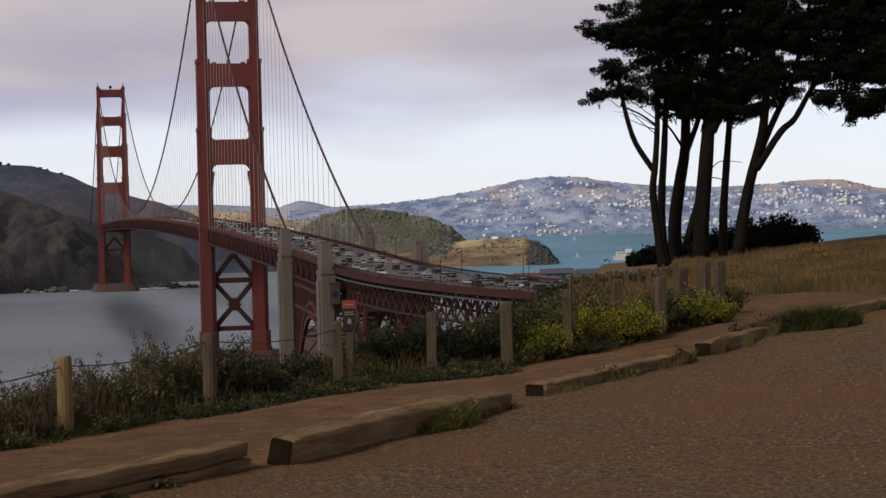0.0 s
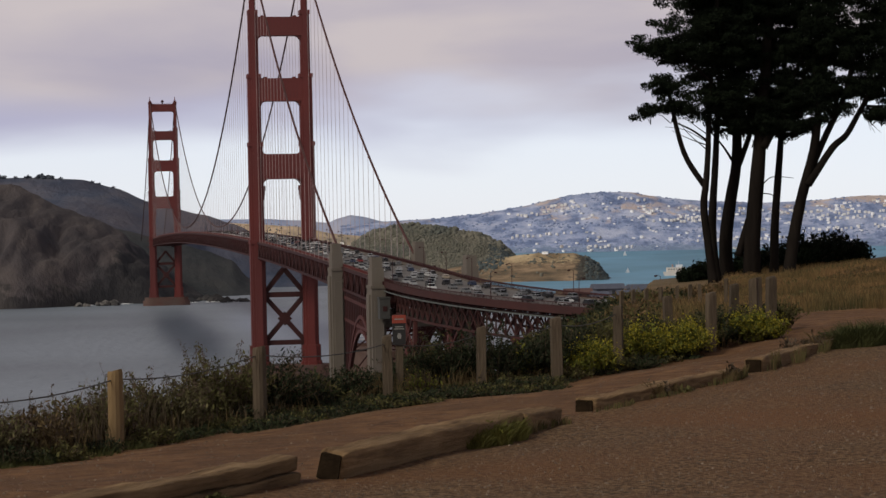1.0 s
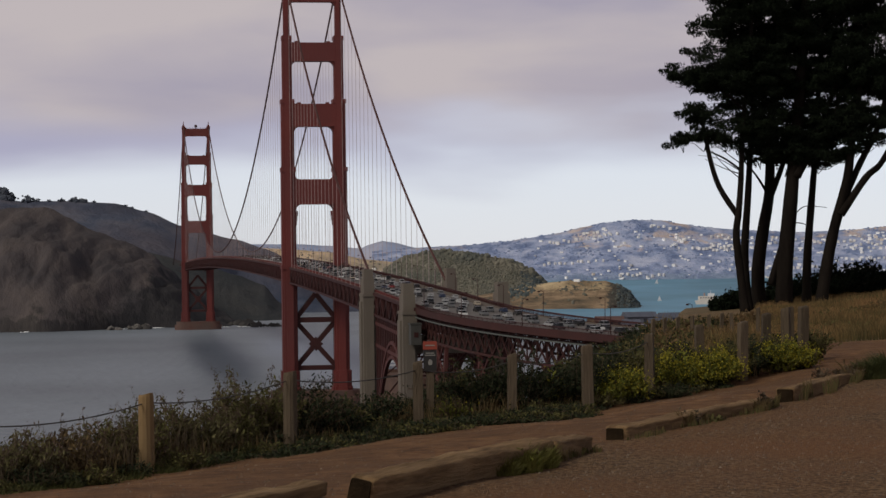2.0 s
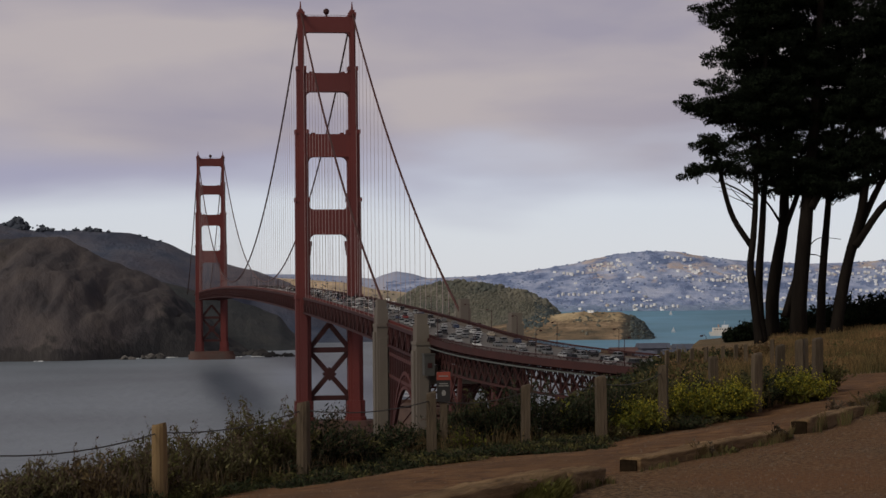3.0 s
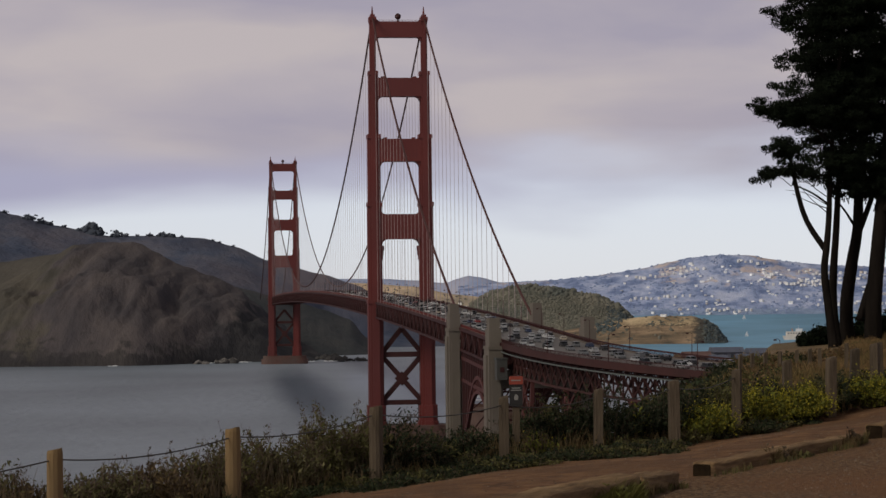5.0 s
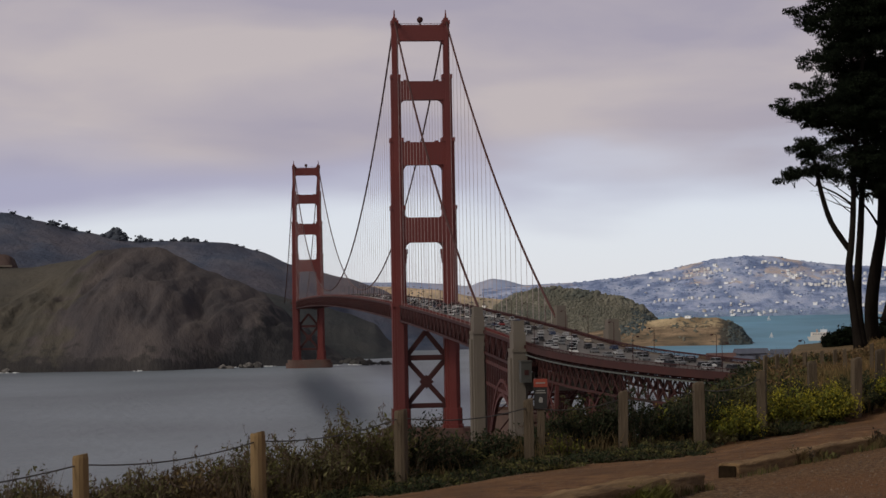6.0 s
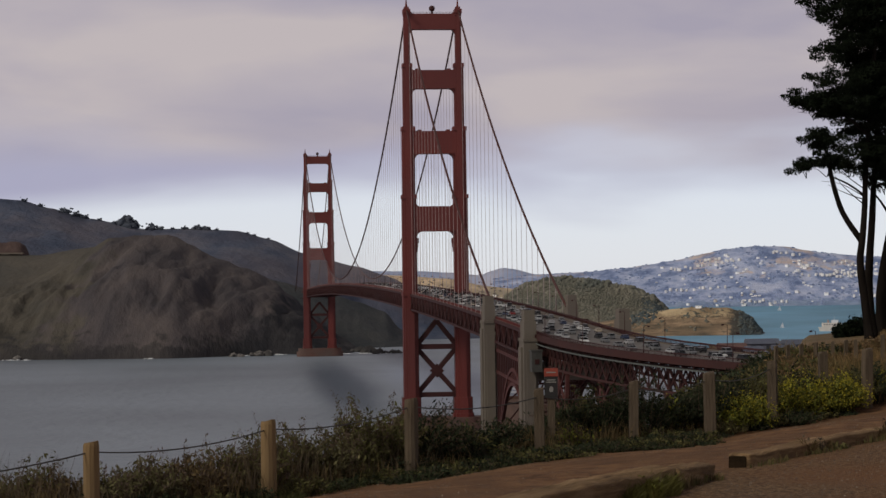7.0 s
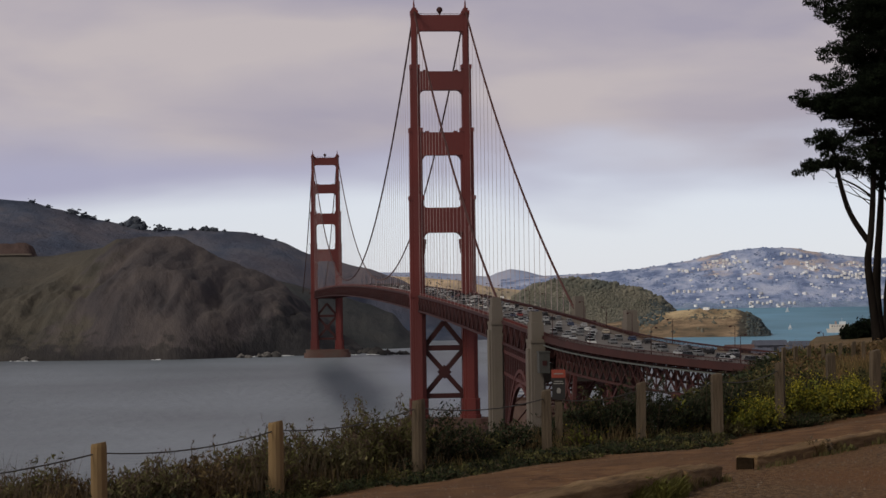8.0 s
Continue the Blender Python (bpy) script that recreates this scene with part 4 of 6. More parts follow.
# ---- plants ----
def leaves_mesh(name, spots, size, material, rng, long=1.6, up=0.3):
    """Small leaves at the spots (n x 3), turned at random."""
    n = len(spots)
    d = rng.normal(size=(n, 3)) + (0, 0, up)
    d /= np.linalg.norm(d, axis=1)[:, None] + 1e-9
    e = np.cross(d, rng.normal(size=(n, 3)))
    e /= np.linalg.norm(e, axis=1)[:, None] + 1e-9
    s = np.asarray(size) * rng.uniform(0.6, 1.4, n)
    a, b = d * (s * long / 2)[:, None], e * (s / 2)[:, None]
    quad = np.stack([spots - a, spots + b * 0.9, spots + a, spots - b * 0.9], axis=1).reshape(-1, 3)
    me = bpy.data.meshes.new(name)
    me.vertices.add(4 * n)
    me.vertices.foreach_set("co", quad.ravel())
    me.loops.add(4 * n)
    me.loops.foreach_set("vertex_index", np.arange(4 * n))
    me.polygons.add(n)
    me.polygons.foreach_set("loop_start", np.arange(0, 4 * n, 4))
    me.update(calc_edges=True)
    me.materials.append(material)
    return me


def stems(rng, count, width, height, droop=0.25, lean=0.0):
    """Curved stems that rise from one root; returns their points (count x 7 x 3)."""
    a = rng.uniform(0, 2 * math.pi, count)
    r = width * np.sqrt(rng.uniform(0.02, 1, count))
    h = height * rng.uniform(0.55, 1.0, count) * (1 - 0.35 * (r / width) ** 2)
    t = np.linspace(0, 1, 7)
    x = (np.cos(a) * r)[:, None] * (0.30 + 0.70 * t ** 1.3) + lean * height * t ** 2
    y = (np.sin(a) * r)[:, None] * (0.30 + 0.70 * t ** 1.3)
    z = h[:, None] * (t - droop * t ** 3 * (r / width)[:, None])
    return np.stack([x + rng.normal(0, 0.012, x.shape), y + rng.normal(0, 0.012, x.shape), z], axis=2)


def stem_geo(paths, r):
    g = Geo()
    for p in paths:
        g.tube([p[0], p[3], p[6]], [r, r * 0.75, r * 0.4], 3, caps=False)
    return g


def scatter_on(rng, paths, n, spread_, low=0.15):
    k = rng.integers(0, len(paths), n)
    t = low + (1 - low) * rng.uniform(0, 1, n) ** 0.8
    i = np.minimum((t * 6).astype(int), 5)
    f = (t * 6 - i)[:, None]
    return paths[k, i] * (1 - f) + paths[k, i + 1] * f + rng.normal(0, spread_, (n, 3))


def shrub(x, y, w, h, n, leaf, size, label, category="shrub", flowers=0, seed=1, count=46, z=None, lean=0.0, stem_mat=None, group="roadside shrubs", name="shrub", low=0.15):
    rng = np.random.default_rng(seed)
    ob = thing(name, pose(x, y, (ground_z(x, y) if z is None else z) - 0.02), label, category, group)
    p = stems(rng, count, w, h, lean=lean)
    tagged(part("branchwork", stem_geo(p, 0.006), stem_mat or M_STEM, ob), kind="stuff")
    spots = scatter_on(rng, p, n, size * 0.9, low)
    spots[:, 2] = np.maximum(spots[:, 2], 0.01)
    tagged(part("foliage", leaves_mesh("foliage", spots, size, leaf, rng, 2.2), leaf, ob), kind="stuff")
    if flowers:
        tips = p[rng.integers(0, len(p), flowers), 6] + rng.normal(0, (0.06, 0.06, 0.06), (flowers, 3))
        part("blossom", leaves_mesh("blossom", tips, 0.020, M_FLOWER, rng, 1.1), M_FLOWER, ob, "small bright yellow flowers")["kind"] = "stuff"
    return ob


def hedge_y(x):
    """The line of the cable fence."""
    return curve_of(FENCE, x)


def plume_bush(x, y, w, h, seed, leaf, thick=1.0, seedy=1.0):
    """A loose coastal bush: thin upright stems with leaves low down and dry seed heads at the tips."""
    rng = np.random.default_rng(seed)
    ob = thing("brush", pose(x, y, ground_z(x, y) - 0.02), "tangled olive and brown coastal brush with dry seed heads", "shrub", "brush along the fence")
    p = stems(rng, 70, w, h, 0.25, rng.uniform(-0.25, 0.25))
    p = p + np.cumsum(rng.normal(0, 0.016, p.shape) * (1, 1, 0.3), axis=1)
    tagged(part("branchwork", stem_geo(p, 0.0032), M_DRYLEAF if seed % 2 else M_STEM, ob), kind="stuff")
    spots = scatter_on(rng, p, int(2100 * thick), 0.028, 0.03)
    spots = spots[(spots[:, 2] < h * rng.uniform(0.45, 1.0, len(spots))) & (spots[:, 2] > 0)]
    tagged(part("foliage", leaves_mesh("foliage", spots, 0.021, leaf, rng, 2.6, 0.8), leaf, ob), kind="stuff")
    n = int(1100 * seedy)
    k, t = rng.integers(0, len(p), n), rng.uniform(4.0, 6.0, n)
    i = np.minimum(t.astype(int), 5)
    f = (t - i)[:, None]
    heads = p[k, i] * (1 - f) + p[k, i + 1] * f + rng.normal(0, (0.016, 0.016, 0.02), (n, 3))
    tagged(part("seed_head", leaves_mesh("seed_head", heads, 0.012, M_SEED, rng, 2.4, 1.2), M_SEED, ob, "mauve-brown dry seed heads"), kind="stuff")
    return ob


def brush_height(x):
    """Height of the brush along the fence."""
    return curve_of([(-8.0, 0.54), (-5.2, 0.57), (-4.2, 0.60), (-3.5, 0.78), (-3.1, 0.98), (-2.7, 1.04), (-2.35, 0.80), (-2.1, 0.46), (-1.2, 0.46), (-0.9, 0.78), (-0.2, 0.98), (0.4, 0.96), (1.2, 0.84), (4.4, 0.62)], x)


def build_brush():
    rng = np.random.default_rng(11)
    wild = "tangled olive-brown coastal shrub along the fence"
    dark = "dense dark green shrub at the foot of the fence"
    brown = "dry brown shrub behind the fence posts"
    x = -7.8
    i = 0
    while x < -0.6:   # loose brush behind the cable fence
        h = brush_height(x) * rng.uniform(0.82, 1.15)
        leaf = (M_LEAF_OLIVE, M_LEAF_OLIVE, M_LEAF_PALE, M_LEAF_PALE, M_DRY)[int(rng.integers(5))]
        plume_bush(x, hedge_y(x) + rng.uniform(0.75, 1.5), 0.34, h * 1.08, 100 + i, leaf if x < -2.6 else (M_LEAF_DARK, M_LEAF_DARK, M_LEAF_DARK, M_LEAF_OLIVE)[i % 4], (1.5 if x > -2.5 else 1.2) if x > -3.6 else 0.9, 1.0 if x < -2.2 else 0.4)
        x += rng.uniform(0.13, 0.21)
        i += 1
    while x < 4.4:   # leafier shrubs between and behind the posts
        h = brush_height(x) * rng.uniform(0.75, 1.15)
        pick = int(rng.integers(5))
        leaf = (M_LEAF_DARK, M_LEAF_OLIVE, M_LEAF_DARK, M_DRYLEAF if x > 0.9 else M_LEAF_DARK, M_LEAF_OLIVE)[pick]
        shrub(x + rng.uniform(-0.1, 0.1), hedge_y(x) + rng.uniform(0.45, 1.05), 0.42, h, 3600, leaf, 0.020, brown if pick == 3 and x > 0.9 else wild, seed=100 + i, count=70, low=0.0)
        x += rng.uniform(0.22, 0.34)
        i += 1
    x = -6.5
    while x < 2.6:   # low leafy edge in front of the posts
        shrub(x, hedge_y(x) + rng.uniform(-0.40, 0.25), 0.34, rng.uniform(0.10, 0.30), 1000, (M_LEAF_DARK, M_LEAF_DARK, M_LEAF_OLIVE)[i % 3], 0.018, dark, seed=300 + i, count=50, low=0.0)
        x += rng.uniform(0.16, 0.26)
        i += 1
    for k in range(64):   # low growth that spreads on to the path
        x = -2.5 + 3.2 * (k + rng.uniform(0, 1)) / 64
        shrub(x, hedge_y(x) - rng.uniform(0.35, 1.25), 0.30, rng.uniform(0.06, 0.20), 620, (M_LEAF_DARK, M_LEAF_DARK, M_LEAF_OLIVE, M_LEAF_DARK)[k % 4], 0.018, dark, seed=1200 + k, count=36, low=0.0)
    for k in range(84):   # the slope behind the fence, towards the trees
        t = rng.uniform(0, 1)
        y = 30.5 + 26 * t ** 1.3
        x = y * rng.uniform(0.022 + 0.02 * t, 0.062 + 0.045 * t)
        shrub(x, y, rng.uniform(0.6, 0.95), rng.uniform(0.34, 0.52) - 0.1 * max(0.0, t - 0.5), 900, (M_LEAF_OLIVE, M_DRYLEAF, M_LEAF_DARK)[k % 3], 0.042, "low brown and olive brush on the slope", seed=500 + k, count=60)
    for k in range(34):   # mottled bushes on the grassy slope
        y = rng.uniform(41, 68)
        shrub(y * rng.uniform(0.115, 0.24), y, rng.uniform(0.5, 1.1), rng.uniform(0.18, 0.34), 700, (M_SLOPE, M_SLOPE, M_LEAF_OLIVE)[k % 3], 0.03, "low dry bush on the grassy slope", seed=1600 + k, count=50)
    for x, y, w, h, n, fl in ((1.18, 27.3, 0.40, 0.54, 2600, 1000), (1.95, 28.6, 0.42, 0.64, 3200, 1700), (2.45, 28.9, 0.44, 0.60, 3200, 1800), (3.50, 30.1, 0.42, 0.56, 2600, 1300), (3.80, 30.2, 0.26, 0.40, 700, 260), (0.25, 27.0, 0.35, 0.55, 800, 120), (-0.85, 25.5, 0.26, 0.40, 260, 40)):
        shrub(x, y, w, h, n, M_LEAF_GREEN, 0.028, "bushy wild mustard covered with yellow flowers", flowers=fl, seed=int(700 + x * 10), count=80, name="mustard_bush", group="mustard bushes")
    for x, y, w, h, n, m in ((-0.10, 17.85, 0.20, 0.24, 460, M_LEAF_GREEN), (0.02, 18.1, 0.16, 0.20, 300, M_LEAF_OLIVE), (3.9, 26.6, 0.22, 0.32, 140, M_STEM),
                             (1.62, 21.75, 0.13, 0.20, 160, M_STEM), (2.48, 23.1, 0.14, 0.22, 200, M_STEM), (1.85, 22.0, 0.18, 0.10, 200, M_LEAF_OLIVE), (-1.9, 14.2, 0.16, 0.08, 120, M_LEAF_OLIVE), (3.6, 26.6, 0.18, 0.26, 200, M_STEM)):
        shrub(x, y, w, h, n, m, 0.024, "small weed growing against the parking timbers", "weed", seed=int(900 + x * 10), count=30, name="weed", group="weeds", low=0.05)


M_DRYLEAF = surface("dry_brush_leaf", [(0.10, 0.064, 0.03), (0.18, 0.112, 0.052)], 2.0, 0.9, 0.0, per_island=0.4, translucent=0.2)


def blades(name, label, n, place, height, material, seed, width=0.006):
    """Loose grass: narrow bent blades, one object of many."""
    rng = np.random.default_rng(seed)
    v, f = [], []
    for i in range(n):
        x, y = place(rng)
        z = ground_z(x, y)
        h = height * rng.uniform(0.5, 1.2) * (0.6 + 1.1 * max(0.0, fbm(x * 0.5, y * 0.35, 4.0) + 0.4))
        a = rng.uniform(0, 2 * math.pi)
        bx, by = math.cos(a) * h * 0.3, math.sin(a) * h * 0.3
        w = width * rng.uniform(0.7, 1.4)
        k = len(v)
        v += [(x - w, y, z - 0.02), (x + w, y, z - 0.02), (x + w * 0.7 + bx * 0.35, y + by * 0.35, z + h * 0.6), (x - w * 0.7 + bx * 0.35, y + by * 0.35, z + h * 0.6), (x + bx, y + by, z + h)]
        f += [(k, k + 1, k + 2, k + 3), (k + 3, k + 2, k + 4)]
    me = bpy.data.meshes.new(name)
    me.from_pydata(v, [], f)
    me.materials.append(material)
    me.update()
    tagged(new(name, me), label, "grass", kind="stuff")


def grass_clump(x, y, w, h, n, material, seed, label):
    """A mound of long arching blades from one root."""
    rng = np.random.default_rng(seed)
    ob = thing("grass_clump", pose(x, y, ground_z(x, y) - 0.02), label, "grass", "grass clumps")
    v, f = [], []
    for i in range(n):
        a, r = rng.uniform(0, 2 * math.pi), w * math.sqrt(rng.uniform(0, 1))
        bx, by = r * math.cos(a) * 0.8, r * math.sin(a) * 0.8
        b = a + rng.normal(0, 0.9)
        ox, oy = math.cos(b), math.sin(b)
        k = h * rng.uniform(0.3, 1.2) * (1 - 0.55 * (r / w) ** 2)
        wd = 0.0045 * rng.uniform(0.7, 1.5)
        m = len(v)
        v += [(bx - wd, by, 0), (bx + wd, by, 0), (bx + ox * k * 0.2 + wd, by + oy * k * 0.2, k * 0.6), (bx + ox * k * 0.2 - wd, by + oy * k * 0.2, k * 0.6), (bx + ox * k * 0.6, by + oy * k * 0.6, k * rng.uniform(0.8, 1.0))]
        f += [(m, m + 1, m + 2, m + 3), (m + 3, m + 2, m + 4)]
    me = bpy.data.meshes.new("blade_tuft")
    me.from_pydata(v, [], f)
    me.materials.append(material)
    tagged(part("blade_tuft", me, material, ob), kind="stuff")


def build_clumps():
    green, dry = "mound of long green grass beside the timbers", "tuft of dry brown grass beside the timbers"
    for k, (x, y, w, h) in enumerate(((4.22, 26.9, 0.30, 0.28), (4.48, 27.0, 0.34, 0.36), (4.76, 27.25, 0.36, 0.36), (5.02, 27.6, 0.30, 0.26))):
        grass_clump(x, y, w, h, 1500, M_GRASS, 400 + k, green)
    for k, (x, y, w, h) in enumerate(((-0.22, 17.6, 0.20, 0.20), (-0.06, 17.85, 0.22, 0.26), (0.10, 18.15, 0.18, 0.22))):
        grass_clump(x, y, w, h, 700, M_WEED, 410 + k, "tuft of yellow-green grass growing against the timbers")
    for k, (x, y, w, h) in enumerate(((3.95, 26.75, 0.20, 0.28), (2.45, 23.0, 0.12, 0.18), (1.55, 21.6, 0.10, 0.20), (1.72, 21.9, 0.10, 0.14), (-1.85, 14.15, 0.14, 0.07), (-2.1, 13.6, 0.12, 0.06))):
        grass_clump(x, y, w, h, 300, M_DRY if k < 4 else M_GRASS, 420 + k, dry if k < 4 else green)
    for k in range(26):   # green blades at the edge of the brush
        x = -6.2 + 5.6 * k / 25
        grass_clump(x, hedge_y(x) - 0.22, 0.30, 0.13, 260, M_GRASS, 440 + k, "short green grass at the edge of the brush")


M_WEED = surface("yellow_green_grass", [(0.075, 0.075, 0.018), (0.16, 0.145, 0.035)], 2.0, 0.8, 0.0, per_island=0.35, translucent=0.3)
M_GRASS = surface("green_grass", [(0.036, 0.046, 0.015), (0.088, 0.092, 0.03)], 2.0, 0.8, 0.0, per_island=0.35, translucent=0.3)


def slope_spot(r):
    """A place on the grassy slope past the bend of the path."""
    u = r.uniform(0.105, 0.25)
    y = 37.0 - 3.6 * smooth((u - 0.15) / 0.06) + abs(r.normal(0, 1.0)) + 35 * r.uniform(0, 1) ** 1.1
    return y * u, y


def build_grass():
    blades("dry_grass_slope", "reddish-brown dry grass on the slope by the trees", 62000, lambda r: slope_spot(r), 0.19, M_SLOPE, 21, 0.006)
    blades("fence_grass", "mixed dry and green grass under the fence", 5000, lambda r: (lambda x: (x, hedge_y(x) + r.normal(0.7, 0.35)))(r.uniform(-7.5, 4.2)), 0.20, M_DRY, 22, 0.004)
    blades("seed_stalks", "tall thin brown seed stalks above the brush", 1200, lambda r: (lambda x: (x, hedge_y(x) + r.normal(0.7, 0.35)))(r.uniform(-7.0, -2.2)), 0.36, M_STEM, 23, 0.0028)
    blades("brush_grass", "brown grass between the low bushes", 9000, lambda r: (lambda y: (y * r.uniform(0.015, 0.11), y))(31 + 27 * r.uniform(0, 1)), 0.26, M_SLOPE, 24, 0.008)


def build_timber_weeds():
    def beside(r, i):
        (x0, y0), (x1, y1) = TIES[i][0], TIES[i][1]
        t = min(1.0, max(0.0, (0.12, 0.42, 0.78, 0.97)[int(r.integers(4))] + r.normal(0, 0.05)))
        k = 0.5 + 0.5 * math.sin(t * 17 + i * 2)
        return x0 + (x1 - x0) * t + 0.10 + 0.10 * r.uniform() * k, y0 + (y1 - y0) * t - 0.10 - 0.14 * r.uniform() * k
    pick = (2, 3, 3, 4, 4, 5, 5)
    blades("timber_weeds", "dry and green weeds growing along the timbers", 420, lambda r: beside(r, pick[int(r.integers(7))]), 0.12, M_DRY, 25, 0.004)
    blades("green_weeds", "short green grass growing along the timbers", 520, lambda r: beside(r, pick[int(r.integers(7))]), 0.09, M_LEAF_OLIVE, 26, 0.005)


def build_gravel():
    rng = np.random.default_rng(5)
    g = Geo()
    for i in range(34000):
        y = rng.uniform(9.5, 31)
        x = y * rng.uniform(-0.26, 0.22)
        if y > tie_line(x) - 0.15 and rng.uniform() < 0.6:
            continue
        if y > hedge_y(x) - 0.4:
            continue
        s = 0.004 + 0.011 * rng.uniform() ** 4
        z = ground_z(x, y)
        a = rng.uniform(0, 6.3)
        c, d = math.cos(a) * s, math.sin(a) * s
        g.add([(x + c, y + d, z), (x - d, y + c, z), (x - c, y - d, z), (x + d, y - c, z), (x + c * 0.2, y, z + s * 0.9)], [(0, 1, 4), (1, 2, 4), (2, 3, 4), (3, 0, 4)])
    me = bpy.data.meshes.new("gravel")
    me.from_pydata(g.v, [], g.f)
    me.materials.append(M_STONE)
    tagged(new("gravel", me), "loose pale and brown gravel stones on the lot", "gravel", kind="stuff")


M_STONE = surface("loose_stone", [(0.07, 0.05, 0.034), (0.22, 0.165, 0.115)], 20.0, 0.95, 0.0, per_island=0.45)

# ---- cypress trees ----
TREE_Y = 70.0


def tp(px_, py_, depth=0.0):
    """A point of the tree group: metres across and up, by a drawing scale of 0.01817 m."""
    x, up = (px_ - 784) * 0.01817, (383 - py_) * 0.01817
    return Vector((x + 0.0243 * up, TREE_Y + depth, 1.59 + up - 0.0243 * x))


def wander(pts, depth, seed):
    return [tp(x, y, depth + 0.15 * math.sin(i * 1.7 + seed)) for i, (x, y) in enumerate(pts)]


def bend(pts, k=4):
    """More points on a smooth line through pts."""
    out = []
    for i in range(len(pts) - 1):
        p0, p1, p2, p3 = pts[max(i - 1, 0)], pts[i], pts[i + 1], pts[min(i + 2, len(pts) - 1)]
        for j in range(k):
            t = j / k
            out.append(0.5 * ((2 * p1) + (p2 - p0) * t + (2 * p0 - 5 * p1 + 4 * p2 - p3) * t * t + (3 * p1 - p0 - 3 * p2 + p3) * t ** 3))
    return out + [pts[-1]]


def cypress(depth, trunk, r, limbs, pads, seed, label):
    rng = np.random.default_rng(seed)
    root = tp(*trunk[0], depth)
    root.z = ground_z(root.x, root.y) - 0.1
    ob = thing("cypress_tree", Matrix.Translation(root), label, "tree", "cypress trees")
    g = Geo()
    for i, (pts, r0, r1) in enumerate([(trunk, r, r * 0.35)] + limbs):
        line = [p - root for p in bend(wander(pts, depth, seed + i))]
        if i == 0:
            line[0].z = 0.0
        n = len(line)
        rad = [(r0 + (r1 - r0) * k / (n - 1)) * (1 + 0.07 * fbm(k * 0.8, seed)) + (0.35 * r0 * max(0, 1 - k / 2) if i == 0 else 0) for k in range(n)]
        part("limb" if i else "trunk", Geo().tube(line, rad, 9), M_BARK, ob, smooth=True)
    for cx, cy, rx, rz in pads:   # twigs that carry the foliage
        c = tp(cx, cy, depth) - root
        for k in range(3):
            e = c + Vector((rng.normal(0, rx * 0.5), rng.normal(0, rx * 0.5), rng.normal(0, rz * 0.3)))
            s = c + Vector((-(c.x) * 0.06, rng.normal(0, 0.2), -rz * 0.8 - 0.1))
            g.tube([s, (s + e) / 2 + Vector((0, 0, 0.1)), e], [0.014, 0.011, 0.006], 4, caps=False)
    tagged(part("twig_spray", g, M_BARK, ob, smooth=True), kind="stuff")
    spots = []
    for cx, cy, rx, rz in pads:
        c = tp(cx, cy, depth) - root
        tufts = max(3, int(rx * 13))
        cen = rng.normal(size=(tufts, 3))
        cen /= np.linalg.norm(cen, axis=1)[:, None]
        cen *= rng.uniform(0.25, 1.0, tufts)[:, None] ** 0.5
        cen = cen * (rx, rx * 1.1, rz) + (c.x, c.y, c.z)
        cen[:, 2] += rng.uniform(0, 0.14, tufts) + 0.10 * np.abs(cen[:, 0] - c.x)
        per = 190
        out = cen - (c.x, c.y, c.z)
        out[:, 2] = 0.05
        out /= np.linalg.norm(out, axis=1)[:, None] + 1e-6
        ball = np.clip(rng.normal(0, 1, (tufts * per, 3)), -1.35, 1.35) * (0.16, 0.16, 0.075) * min(1.0, 0.35 + rx)
        reach = rng.uniform(-0.18, 0.26, tufts * per) * min(1.0, 0.35 + rx)   # each tuft points outwards and narrows
        ball *= (1.15 - 2.4 * np.maximum(0, reach))[:, None]
        tuft = np.repeat(cen, per, axis=0) + ball + np.repeat(out, per, axis=0) * reach[:, None]
        spots.append(tuft)
    spots = np.concatenate(spots)
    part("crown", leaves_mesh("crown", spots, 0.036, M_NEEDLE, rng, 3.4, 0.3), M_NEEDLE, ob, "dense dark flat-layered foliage")


